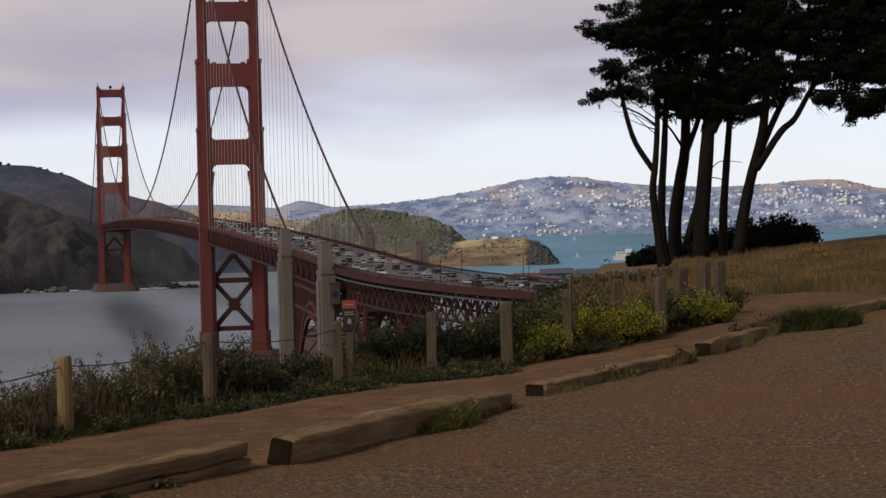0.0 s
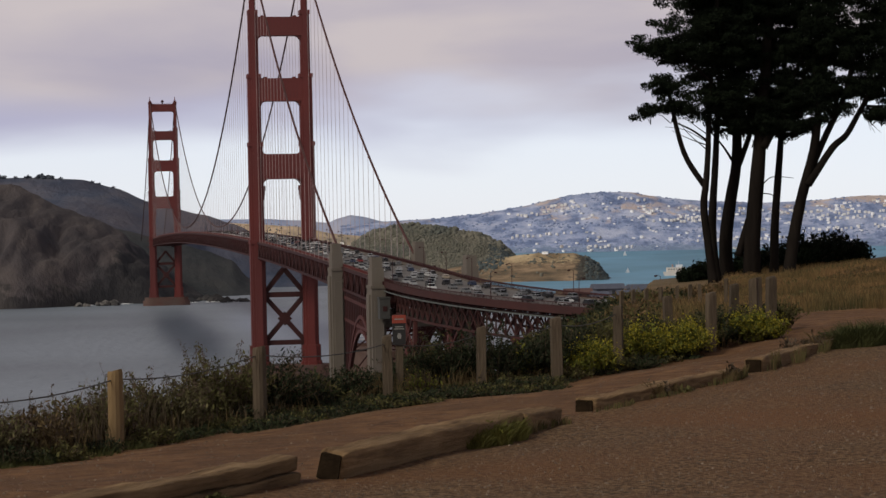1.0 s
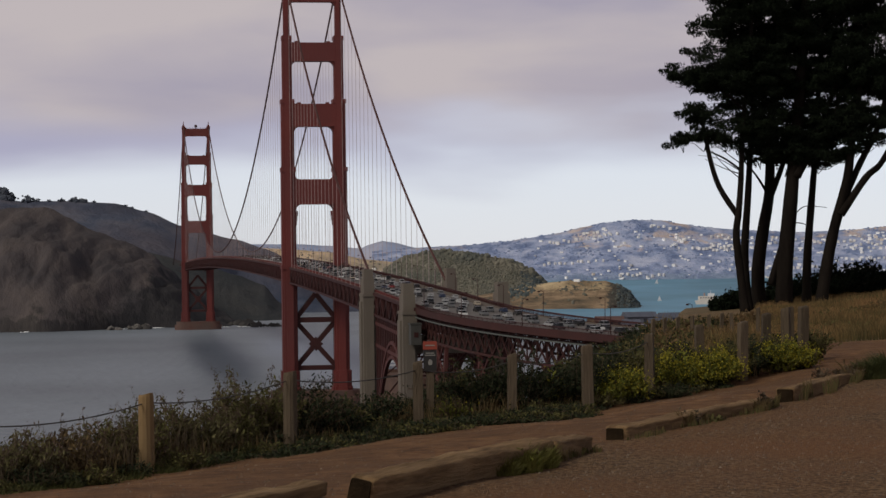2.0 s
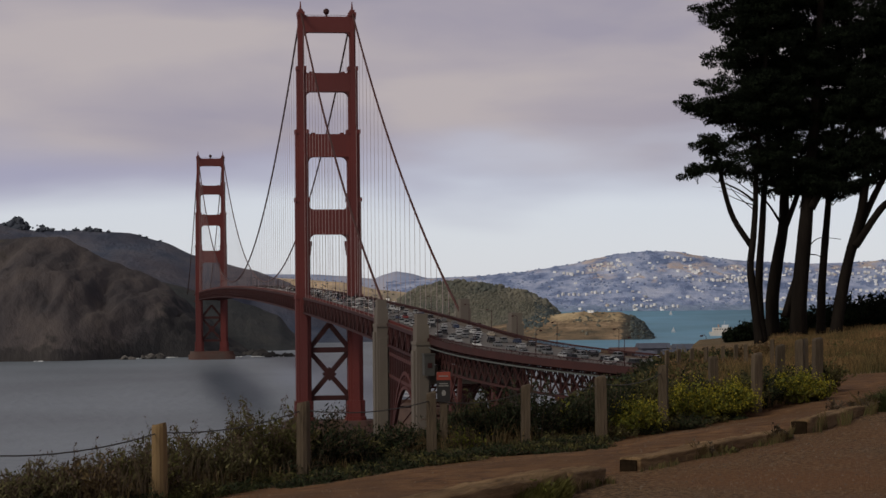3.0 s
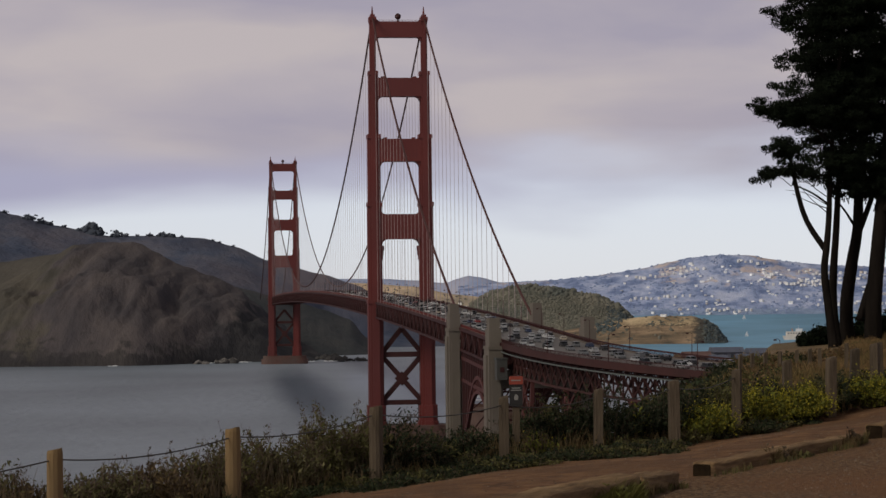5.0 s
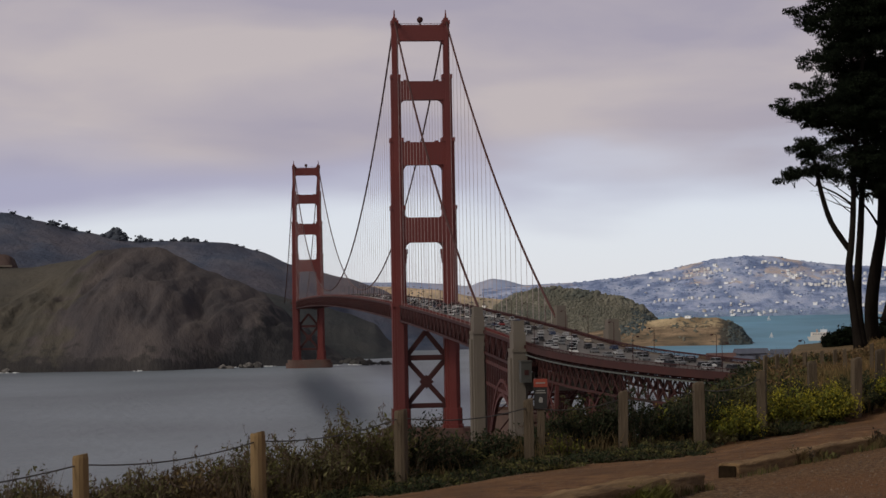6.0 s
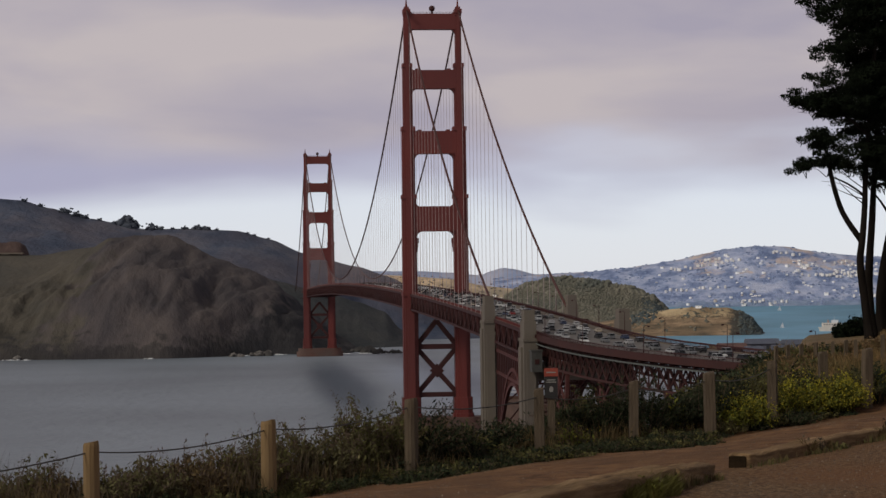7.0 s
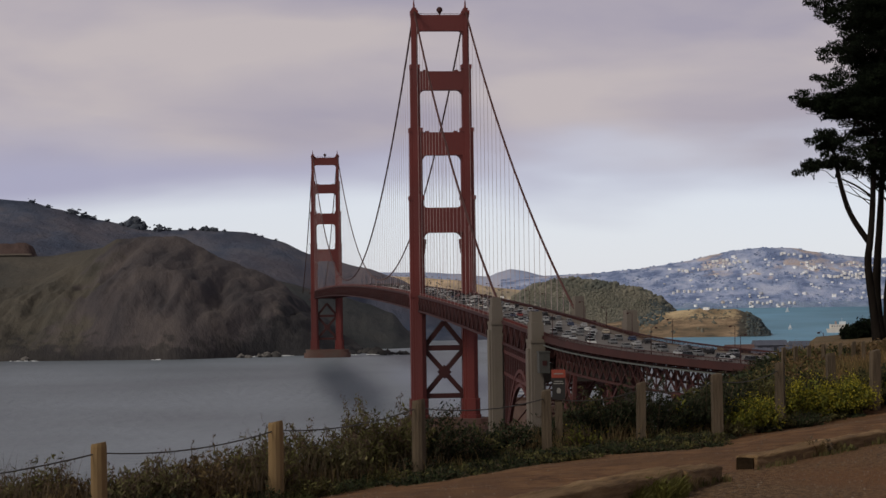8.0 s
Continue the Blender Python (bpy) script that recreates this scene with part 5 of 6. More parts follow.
def build_cypresses():
    rng = np.random.default_rng(3)

    def fill(x0, x1, y0, y1, n, lo=0.7, hi=1.25):
        return [(rng.uniform(x0, x1), rng.uniform(y0, y1), rng.uniform(lo, hi), rng.uniform(0.26, 0.46)) for _ in range(n)]
    thin = "dark cypress tree with a thin leaning trunk and a flat crown"
    thick = "dark cypress tree with a stout trunk and a spreading crown"
    cypress(-0.6, [(1170, 480), (1160, 400), (1152, 340), (1155, 295), (1159, 240), (1162, 150), (1172, 0), (1180, -140)], 0.145,
            [([(1153, 302), (1122, 255), (1104, 205), (1092, 150), (1080, 120)], 0.10, 0.05), ([(1160, 225), (1130, 205), (1095, 190)], 0.04, 0.02), ([(1163, 120), (1120, 85), (1060, 65)], 0.06, 0.02), ([(1158, 232), (1128, 222), (1096, 206)], 0.02, 0.006), ([(1156, 240), (1125, 212), (1108, 190)], 0.018, 0.006), ([(1160, 215), (1135, 196), (1120, 182)], 0.02, 0.006), ([(1157, 226), (1120, 205), (1084, 200)], 0.015, 0.005)],
            [(1052, 62, 0.55, 0.26), (1085, 70, 0.75, 0.3), (1100, 30, 0.8, 0.3), (1075, 132, 0.6, 0.24), (1110, 128, 0.8, 0.3), (1052, 184, 0.5, 0.13), (1090, 178, 0.8, 0.2), (1130, 175, 0.8, 0.28), (1105, -20, 0.7, 0.3), (1110, -75, 0.6, 0.3), (1118, -125, 0.6, 0.3), (1135, -175, 0.6, 0.3)] + fill(1110, 1200, -180, 165, 22), 31, thin)
    cypress(0.5, [(1182, 480), (1174, 400), (1173, 340), (1177, 270), (1182, 180), (1190, 40), (1200, -150)], 0.16,
            [([(1186, 150), (1215, 100), (1240, 40)], 0.08, 0.03)], fill(1150, 1260, -240, 170, 26), 32, thin)
    cypress(1.4, [(1206, 478), (1202, 400), (1210, 325), (1221, 260), (1223, 170), (1230, 30), (1240, -150)], 0.25,
            [([(1220, 275), (1238, 225), (1262, 150), (1280, 80)], 0.11, 0.05), ([(1217, 262), (1196, 230), (1176, 205)], 0.05, 0.02)], fill(1170, 1300, -200, 175, 24), 33, thin)
    cypress(-0.2, [(1240, 482), (1238, 400), (1246, 300), (1254, 210), (1262, 90), (1270, -80), (1275, -230)], 0.30,
            [([(1258, 235), (1280, 190), (1305, 130), (1330, 60)], 0.14, 0.05), ([(1214, 425), (1232, 365), (1246, 320)], 0.13, 0.10), ([(1256, 300), (1275, 286), (1312, 288)], 0.02, 0.008), ([(1255, 315), (1275, 318), (1282, 335)], 0.02, 0.008)],
            fill(1200, 1350, -300, 170, 34) + fill(1180, 1330, 165, 208, 18, 0.35, 0.65) + fill(1180, 1265, 185, 222, 7, 0.28, 0.45), 34, thick)
    cypress(1.0, [(1286, 480), (1286, 380), (1293, 290), (1299, 200), (1302, 90), (1310, -80)], 0.16,
            [([(1300, 180), (1325, 140), (1350, 110)], 0.05, 0.02)], fill(1270, 1380, -240, 140, 24) + [(1335, 150, 0.6, 0.22), (1322, 175, 0.5, 0.2)], 35, thin)
    cypress(-0.4, [(1298, 482), (1309, 400), (1324, 325), (1344, 240), (1352, 160), (1368, 60), (1390, -100)], 0.22,
            [([(1334, 300), (1378, 235), (1402, 212), (1425, 168), (1460, 110), (1500, 70)], 0.13, 0.05), ([(1342, 268), (1368, 210), (1395, 150), (1412, 80), (1430, 0)], 0.12, 0.05), ([(1423, 170), (1440, 152), (1480, 140)], 0.05, 0.02), ([(1352, 180), (1366, 150), (1380, 120)], 0.05, 0.03)] + [([(1428, 160), (1450 + 9 * k, 168 + 3 * (k % 3)), (1468 + 9 * k, 192 + 5 * (k % 4))], 0.018, 0.005) for k in range(9)] + [([(1440, 150), (1436 - 4 * k, 172), (1444 + 6 * k, 205 + 4 * (k % 2))], 0.014, 0.004) for k in range(4)],
            fill(1340, 1470, -260, 80, 42) + fill(1440, 1640, -240, 150, 84) + fill(1480, 1600, 60, 190, 18) + fill(1400, 1500, 30, 120, 9) + fill(1340, 1440, 60, 150, 9, 0.4, 0.7) + fill(1320, 1385, 95, 190, 11, 0.35, 0.6) + fill(1262, 1318, 140, 205, 6, 0.3, 0.5) + [(1480, 165, 0.6, 0.24), (1510, 195, 0.5, 0.2), (1535, 200, 0.4, 0.16), (1545, 175, 0.5, 0.2), (1590, 180, 0.8, 0.3), (1455, 185, 0.35, 0.12), (1500, 215, 0.25, 0.08), (1345, 140, 0.5, 0.2)], 36, thick)
    for x, y, w, h, s in ((6.5, 73, 0.5, 0.55, 1), (7.1, 73, 0.6, 0.8, 2), (7.9, 73.5, 0.8, 0.95, 3), (8.9, 73, 0.8, 1.1, 4), (9.9, 73.5, 0.9, 1.3, 5), (10.6, 73.3, 0.9, 1.5, 6), (11.3, 73.8, 0.9, 1.6, 7), (11.9, 74, 0.7, 1.25, 8), (12.3, 74, 0.5, 0.9, 9)):
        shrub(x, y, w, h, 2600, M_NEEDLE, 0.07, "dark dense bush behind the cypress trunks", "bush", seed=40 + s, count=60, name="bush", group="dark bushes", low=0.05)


build_brush()
build_grass()
build_clumps()
build_timber_weeds()
build_gravel()
build_cypresses()


# ---- traffic and lamps on the bridge ----
def paint(name, c, rough=0.3):
    return surface(name, [tuple(v * 0.92 for v in c), c], 0.8, rough, 0.0, spec=0.5)


M_GLASS = surface("tinted_car_glass", [(0.012, 0.014, 0.016), (0.02, 0.022, 0.025)], 0.5, 0.08, 0.0, spec=0.6)
M_TYRE = surface("tyre_rubber", [(0.015, 0.015, 0.015), (0.03, 0.03, 0.03)], 3.0, 0.9, 0.0)
CAR_PAINT = [("white", (0.60, 0.60, 0.59)), ("silver", (0.34, 0.345, 0.35)), ("black", (0.02, 0.02, 0.022)), ("grey", (0.14, 0.145, 0.15)), ("dark_red", (0.25, 0.03, 0.03)), ("blue", (0.03, 0.045, 0.09)), ("beige", (0.42, 0.36, 0.28))]


def car_kind(colour, rgb, tall):
    """A car 4.6 m long, its nose towards +y."""
    body_m = paint("car_paint_" + colour, rgb)
    h = 1.75 if tall else 1.45
    ob = thing("car", pose(0, 0, -500), "%s %s driving on the bridge roadway" % (colour.replace("_", " "), "sport utility car" if tall else "sedan car"), "car", "cars on the bridge")
    side = [(-2.3, 0.35), (-2.3, 0.95), (-1.9, 1.05), (-1.5 if tall else -1.2, h - 0.02), (0.5, h), (1.15, 1.0), (2.1, 0.85), (2.3, 0.6), (2.3, 0.35)]
    part("body", Geo().prism(side, -0.88, 0.88, "x"), body_m, ob)
    win = [(-1.7 if tall else -1.45, 1.08), (-1.42 if tall else -1.1, h - 0.12), (0.42, h - 0.10), (0.98, 1.06)]
    part("side_window", Geo().prism(win, -0.893, 0.893, "x"), M_GLASS, ob)
    part("windscreen", Geo().beam((0, 0.52, h - 0.04), (0, 1.13, 1.03), 1.6, 0.06), M_GLASS, ob)
    part("rear_window", Geo().beam((0, (-1.53 if tall else -1.24), h - 0.12), (0, -1.90, 1.09), 1.5, 0.06), M_GLASS, ob)
    wheel = Geo().tube([(-0.11, 0, 0), (0.11, 0, 0)], 0.33, 12).mesh("wheel", M_TYRE)
    for x in (-0.82, 0.82):
        for y in (-1.42, 1.42):
            part("wheel", wheel, M_TYRE, ob).location = (x, y, 0.33)
    return ob


def place_on_bridge(s, across, flip):
    p = along(s, across, 0.0)
    q = along(s - 1.0, across, 0.0)
    d = p - q
    m = bridge.matrix_basis @ Matrix.Translation(p) @ d.to_track_quat("Y", "Z").to_matrix().to_4x4()
    return m @ (pose(0, 0, 0, 0, 0, 180) if flip else Matrix.Identity(4))


def build_traffic():
    rng = np.random.default_rng(8)
    kinds = [car_kind(c, rgb, tall) for i, (c, rgb) in enumerate(CAR_PAINT) for tall in ((False, True) if i < 4 else (False,))]
    weights = np.array([2.2, 2.0, 3, 3, 2.4, 2.4, 3, 3, 0.6, 0.6, 1.2][:len(kinds)])
    weights = weights / weights.sum()
    used = set()
    for lane, x in enumerate((-8.3, -5.0, -1.7, 1.7, 5.0, 8.3)):
        s = -770 + rng.uniform(0, 20)
        while s < 460:
            k = int(rng.choice(len(kinds), p=weights))
            m = place_on_bridge(s, x, lane < 3)
            if k in used:
                copy_thing(kinds[k], m)
            else:
                kinds[k].matrix_basis = m
                used.add(k)
            s += rng.uniform(11, 44) if s < 0 else rng.uniform(13, 40)
    for k, ob in enumerate(kinds):
        if k not in used:
            ob.matrix_basis = place_on_bridge(470 + 12 * k, 5.0, False)


def build_lamps():
    ob = thing("street_lamp", pose(0, 0, -500), "slim red street lamp on the bridge railing", "street lamp", "bridge lamps")
    part("pole", Geo().tube([(0, 0, 0), (0, 0, 7.6)], [0.13, 0.08], 8), M_ORANGE_DARK, ob)
    part("arm", Geo().tube([(0, 0, 7.4), (0.7, 0, 7.9), (1.4, 0, 7.8)], 0.06, 6), M_ORANGE_DARK, ob)
    part("lantern", Geo().box((1.5, 0, 7.6), (0.7, 0.45, 0.35)).box((1.5, 0, 7.8), (0.4, 0.3, 0.1)), M_ORANGE_DARK, ob)
    first = True
    for s in range(-740, 900, 46):
        for side in (-1, 1):
            m = place_on_bridge(s, side * 12.9, side > 0)
            if first:
                ob.matrix_basis, first = m, False
            else:
                copy_thing(ob, m)


build_traffic()
build_lamps()


# ---- far woods, houses and boats ----
def blob_ring(g, c, r, rng, squash=0.85):
    """A small lumpy tree crown."""
    n = 7
    rows = [(-0.7, 0.8), (0.0, 1.0), (0.55, 0.75)]
    vs = []
    for z, k in rows:
        for i in range(n):
            a = 2 * math.pi * i / n + z
            q = r * k * rng.uniform(0.6, 1.3)
            vs.append((c[0] + q * math.cos(a), c[1] + q * math.sin(a), c[2] + (z + rng.uniform(-0.15, 0.15)) * r * squash))
    vs.append((c[0] + rng.uniform(-0.3, 0.3) * r, c[1], c[2] + r * squash * rng.uniform(0.9, 1.25)))
    fs = [(j * n + i, j * n + (i + 1) % n, (j + 1) * n + (i + 1) % n, (j + 1) * n + i) for j in range(2) for i in range(n)] + [(2 * n + i, 2 * n + (i + 1) % n, 3 * n) for i in range(n)]
    g.add(vs, fs)


def far_woods(name, label, surf, count, x0, x1, v0, v1, r0, r1, material, seed, keep=None, tall=0.7):
    rng = np.random.default_rng(seed)
    g = Geo()
    for i in range(count):
        x, v = rng.uniform(x0, x1), rng.uniform(v0, v1)
        if keep and not keep(x, v):
            continue
        p = surf(x, v)
        r = r0 + (r1 - r0) * rng.uniform() ** 2
        blob_ring(g, (p.x, p.y, p.z + r * 0.12 * tall), r, rng, tall)
    me = bpy.data.meshes.new(name)
    me.from_pydata(g.v, [], g.f)
    me.polygons.foreach_set("use_smooth", [True] * len(me.polygons))
    me.materials.append(material)
    tagged(new(name, me), label, "trees", kind="stuff")


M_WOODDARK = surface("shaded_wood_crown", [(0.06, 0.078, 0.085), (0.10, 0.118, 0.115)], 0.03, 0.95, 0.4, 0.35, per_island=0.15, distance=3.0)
# Crown colour with the blue of distant haze mixed in.
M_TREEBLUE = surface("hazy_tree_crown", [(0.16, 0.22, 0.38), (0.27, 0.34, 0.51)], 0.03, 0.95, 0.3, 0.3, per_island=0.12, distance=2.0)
# Dark crowns tinted with the ridge's painted haze blue.
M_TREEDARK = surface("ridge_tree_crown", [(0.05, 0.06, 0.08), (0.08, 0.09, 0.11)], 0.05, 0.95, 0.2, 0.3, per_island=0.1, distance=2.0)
far_woods("hill_woods", "olive woods covering the round hill", HILLS["woods"], 9500, -250, 12, -0.95, 0.15, 0.8, 2.8, M_TREEFAR, 51, None, 0.7)
far_woods("hill_top_trees", "taller trees along the top of the round hill", HILLS["woods"], 420, -240, 40, -0.14, 0.04, 2.0, 5.0, M_TREEFAR, 61, None, 0.9)
# Darker crowns that paint the shade on the hill's right end.
far_woods("hill_end_woods", "dark blue-green woods on the shaded end of the round hill", HILLS["woods"], 2200, -8, 50, -0.95, 0.15, 0.8, 2.6, M_WOODDARK, 59, None, 0.7)
far_woods("point_bushes", "scattered bushes on the grassy point", HILLS["point"], 900, -100, 165, -0.9, 0.1, 0.8, 3.0, M_TREEFAR, 52, lambda x, v: fbm(x / 25, v * 2) > 0.08)
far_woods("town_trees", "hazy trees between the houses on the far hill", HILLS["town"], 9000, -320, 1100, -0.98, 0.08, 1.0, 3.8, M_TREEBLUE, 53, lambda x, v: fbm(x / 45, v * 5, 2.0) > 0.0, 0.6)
far_woods("point_grove", "dark grove on the saddle of the grassy point", HILLS["point"], 110, -22, 14, -0.5, 0.2, 1.6, 4.5, M_WOODDARK, 60, None, 0.9)
far_woods("point_tip_trees", "dark trees at the rocky tip of the point", HILLS["point"], 520, 134, 165, -0.95, 0.3, 1.0, 3.0, M_WOODDARK, 58, None, 0.6)
far_woods("golden_hill_trees", "scattered dark trees on the golden hill", HILLS["gold"], 1500, -520, -80, -0.95, 0.0, 1.0, 3.0, M_TREEFAR, 54, lambda x, v: fbm(x / 30, v * 4, 1.0) > 0.02)


def build_ridge_trees():
    rng = np.random.default_rng(55)
    for x, r, n in ((-867, 8, 6), (-850, 7, 5), (-836, 6, 4), (-815, 4, 3), (-774, 15, 9), (-762, 8, 5), (-736, 8, 5), (-722, 5, 4), (-704, 3, 3), (-686, 5, 3), (-664, 8, 5), (-652, 6, 4), (-636, 3, 3), (-590, 3, 2), (-580, 3, 2), (-560, 2.5, 2), (-930, 5, 3), (-905, 4, 3)):
        c = HILLS["ridge"](x, 0.0)
        g = Geo()
        blob_ring(g, (c.x, c.y, c.z), r * 0.95, rng, 0.5)
        for k in range(n * 16):
            q = r * rng.uniform(0.14, 0.36)
            blob_ring(g, (c.x + rng.normal(0, r * 0.45), c.y + rng.normal(0, 3), c.z - r * 0.1 + abs(rng.normal(0, r * 0.34))), q, rng, 0.8)
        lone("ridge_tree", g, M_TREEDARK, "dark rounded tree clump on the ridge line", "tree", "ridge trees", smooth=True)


build_ridge_trees()

M_HOUSE = [surface("house_wall_white", [(0.93, 0.93, 0.92), (0.97, 0.97, 0.96)], 0.3, 0.9, 0.0), surface("house_wall_cream", [(0.68, 0.60, 0.52), (0.76, 0.69, 0.60)], 0.3, 0.9, 0.0), surface("house_wall_grey", [(0.40, 0.40, 0.42), (0.5, 0.5, 0.52)], 0.3, 0.9, 0.0)]
M_FARHOUSE = surface("pale_house_paint", [(0.72, 0.70, 0.68), (0.92, 0.91, 0.89)], 0.05, 0.9, 0.0, per_island=0.12)
M_ROOF = [surface("roof_grey", [(0.74, 0.74, 0.75), (0.84, 0.84, 0.85)], 0.4, 0.9, 0.0), surface("roof_brown", [(0.34, 0.25, 0.22), (0.42, 0.32, 0.28)], 0.4, 0.9, 0.0)]
M_PANE = surface("dark_window", [(0.03, 0.035, 0.045), (0.05, 0.055, 0.065)], 1.0, 0.15, 0.0)


def house_kind(w, d, h, wall, roof, label, group, windows=1):
    ob = thing("house", pose(0, 0, -500), label, "house", group)
    part("wall", Geo().box((0, 0, h / 2 - 1.5), (w, d, h + 3)), wall, ob)
    part("roof", Geo().prism([(-d / 2 - 0.5, h), (d / 2 + 0.5, h), (0, h + d * 0.14)], -w / 2 - 0.5, w / 2 + 0.5, "x"), roof, ob)
    pane = Geo().box((0, 0, 0), (w * 0.14, 0.16, h * 0.28)).mesh("window", M_PANE)
    for i in range(windows):
        part("window", pane, M_PANE, ob).location = ((i + 0.5) / windows * w - w / 2, -d / 2 - 0.06, h * 0.55)
    return ob


def build_houses():
    rng = np.random.default_rng(56)
    kinds = [house_kind(w, d, h, M_HOUSE[a], M_ROOF[b], "small %s hillside house with a %s roof" % (("white", "cream", "grey")[a], ("grey", "brown")[b]), "hillside houses")
             for w, d, h, a, b in ((10, 5, 2.2, 0, 0), (14, 5, 2.4, 0, 0), (7.5, 5, 2.2, 0, 0), (8, 5, 2.6, 1, 1), (11, 5, 2.4, 2, 0))]
    used = set()

    def put(x, v, surf):
        k = int(rng.choice(5, p=(0.32, 0.22, 0.30, 0.08, 0.08)))
        p = surf(x, v)
        m = pose(p.x, p.y - 4, p.z + 0.8, 0, 0, rng.uniform(-70, -10)) @ Matrix.Scale(rng.uniform(0.5, 1.15), 4)
        if k in used:
            ob = copy_thing(kinds[k], m)
        else:
            ob = kinds[k]
            ob.matrix_basis = m
            used.add(k)
    n = 0
    while n < 258:
        x = rng.uniform(-60, 1020)
        v = -1 + 0.93 * rng.uniform(0.02, 1) ** (0.8 if x > 250 else 1.0)
        if x < 120 and rng.uniform() > 0.35 or fbm(x / 60, v * 4, 5.0) < -0.12:
            continue
        put(x, v, HILLS["town"])
        n += 1
    g = Geo()   # the many smaller ones, in rows along the contour
    for row in range(22):
        x, v = rng.uniform(20, 1000), -1 + 0.90 * rng.uniform(0.02, 1)
        for k in range(int(rng.integers(4, 15))):
            x += rng.uniform(7, 17)
            p = HILLS["town"](x, min(-0.05, v + rng.normal(0, 0.015)))
            w, h, d = rng.uniform(3.0, 7.0), rng.uniform(1.6, 3.2), 4.0
            rot = Euler((0, 0, rng.uniform(-1.2, -0.1))).to_matrix()
            g.box((p.x, p.y - 4, p.z + h / 2), (w, d, h + 2), rot)
            g.add([Vector((p.x, p.y - 4, p.z + h + 1)) + rot @ Vector(q) for q in ((-w / 2 - 0.3, -d / 2 - 0.3, 0), (w / 2 + 0.3, -d / 2 - 0.3, 0), (w / 2 + 0.3, d / 2, 0), (-w / 2 - 0.3, d / 2, 0), (-w / 2, 0, 1.0), (w / 2, 0, 1.0))],
                  [(0, 1, 5, 4), (2, 3, 4, 5), (0, 4, 3), (1, 2, 5)])
    me = bpy.data.meshes.new("far_houses")
    me.from_pydata(g.v, [], g.f)
    me.materials.append(M_FARHOUSE)
    tagged(new("far_houses", me), "rows of small pale houses on the far hillside", "houses", kind="stuff")
    for i in range(30):
        put(-420 + 240 * rng.uniform(), -1 + 0.6 * rng.uniform() + 0.25, HILLS["gold"])
    for x, v in ((75, 0.0), (-35, -0.85)):
        put(x, v, HILLS["point"])


build_houses()

M_HULL = surface("white_hull", [(0.75, 0.75, 0.74), (0.82, 0.82, 0.8)], 1.0, 0.4, 0.0)


def sailboat(x, y, k):
    t = (y - 3296) / 1464
    z = SEA - 0.3 + 32.3 * max(0.0, t) if y > 3296 else SEA
    ob = thing("sailboat", pose(x, y, z, 0, 4, 20) @ Matrix.Scale(k, 4), "small white sailboat on the bay", "boat", "sailboats")
    part("hull", Geo().prism([(-4.5, 0), (-4.0, 1.2), (5.2, 1.4), (3.8, 0)], -1.2, 1.2, "y"), M_HULL, ob)
    part("mast", Geo().tube([(0.4, 0, 1), (0.4, 0, 12.5)], 0.12, 6), M_HULL, ob)
    part("sail", Geo().prism([(0.2, 2.2), (-3.9, 2.4), (0.2, 12.0)], -0.04, 0.04, "y"), M_HULL, ob)
    part("jib", Geo().prism([(0.6, 11.0), (0.6, 2.4), (4.4, 1.8)], -0.03, 0.03, "y"), M_HULL, ob)


sailboat(249, 4150, 0.75)
sailboat(209, 3420, 0.7)
sailboat(-95, 1560, 1.1)


def ferry(x, y):
    ob = thing("ferry_boat", pose(x, y, SEA, 0, 0, 8), "beige ferry with a high superstructure on the bay", "ship")
    part("hull", Geo().prism([(-17, 0), (-19, 6), (20, 7), (17, 0)], -5, 5, "y"), M_HOUSE[1], ob)
    part("deckhouse", Geo().box((0, 0, 9.5), (28, 8, 6)), M_HOUSE[1], ob)
    part("bridge_house", Geo().box((5, 0, 14.5), (9, 7, 4)), M_HULL, ob)
    part("funnel", Geo().tube([(-5, 0, 12), (-5.5, 0, 17)], [1.6, 1.3], 10), M_ROOF[1], ob)
    part("mast", Geo().tube([(4, 0, 16), (4, 0, 22)], [0.3, 0.15], 6), M_ROOF[0], ob)
    pane = Geo().box((0, 0, 0), (2.0, 0.2, 1.2)).mesh("window", M_PANE)
    for i in range(7):
        part("window", pane, M_PANE, ob).location = (-11.5 + 3.8 * i, -4.08, 10)


ferry(272, 3265)


# ---- shore ----
def rock(x, y, r, seed, pale=False):
    g = Geo()
    rng = np.random.default_rng(seed)
    for k in range(4):
        blob_ring(g, (x + rng.normal(0, r * 0.5), y + rng.normal(0, r * 0.4), SEA + r * 0.05), r * rng.uniform(0.4, 0.8), rng, 0.7)
    lone("shore_rock", g, M_ROCK_PALE if pale else M_ROCK, "pale streaked rock at the foot of the headland" if pale else "dark wet rock at the foot of the headland", "rock", "shore rocks")


for _i, (_x, _y, _r) in enumerate(((-300, 2470, 10), (-285, 2475, 8), (-318, 2500, 11), (-268, 2480, 5), (-440, 2425, 12), (-430, 2430, 9), (-455, 2415, 8), (-700, 2385, 9), (-682, 2390, 8), (-650, 2380, 5), (-560, 2385, 5), (-520, 2400, 4), (-340, 2540, 9), (-330, 2560, 12))):
    rock(_x, _y, _r, 60 + _i, _i in (4, 6, 7, 8))


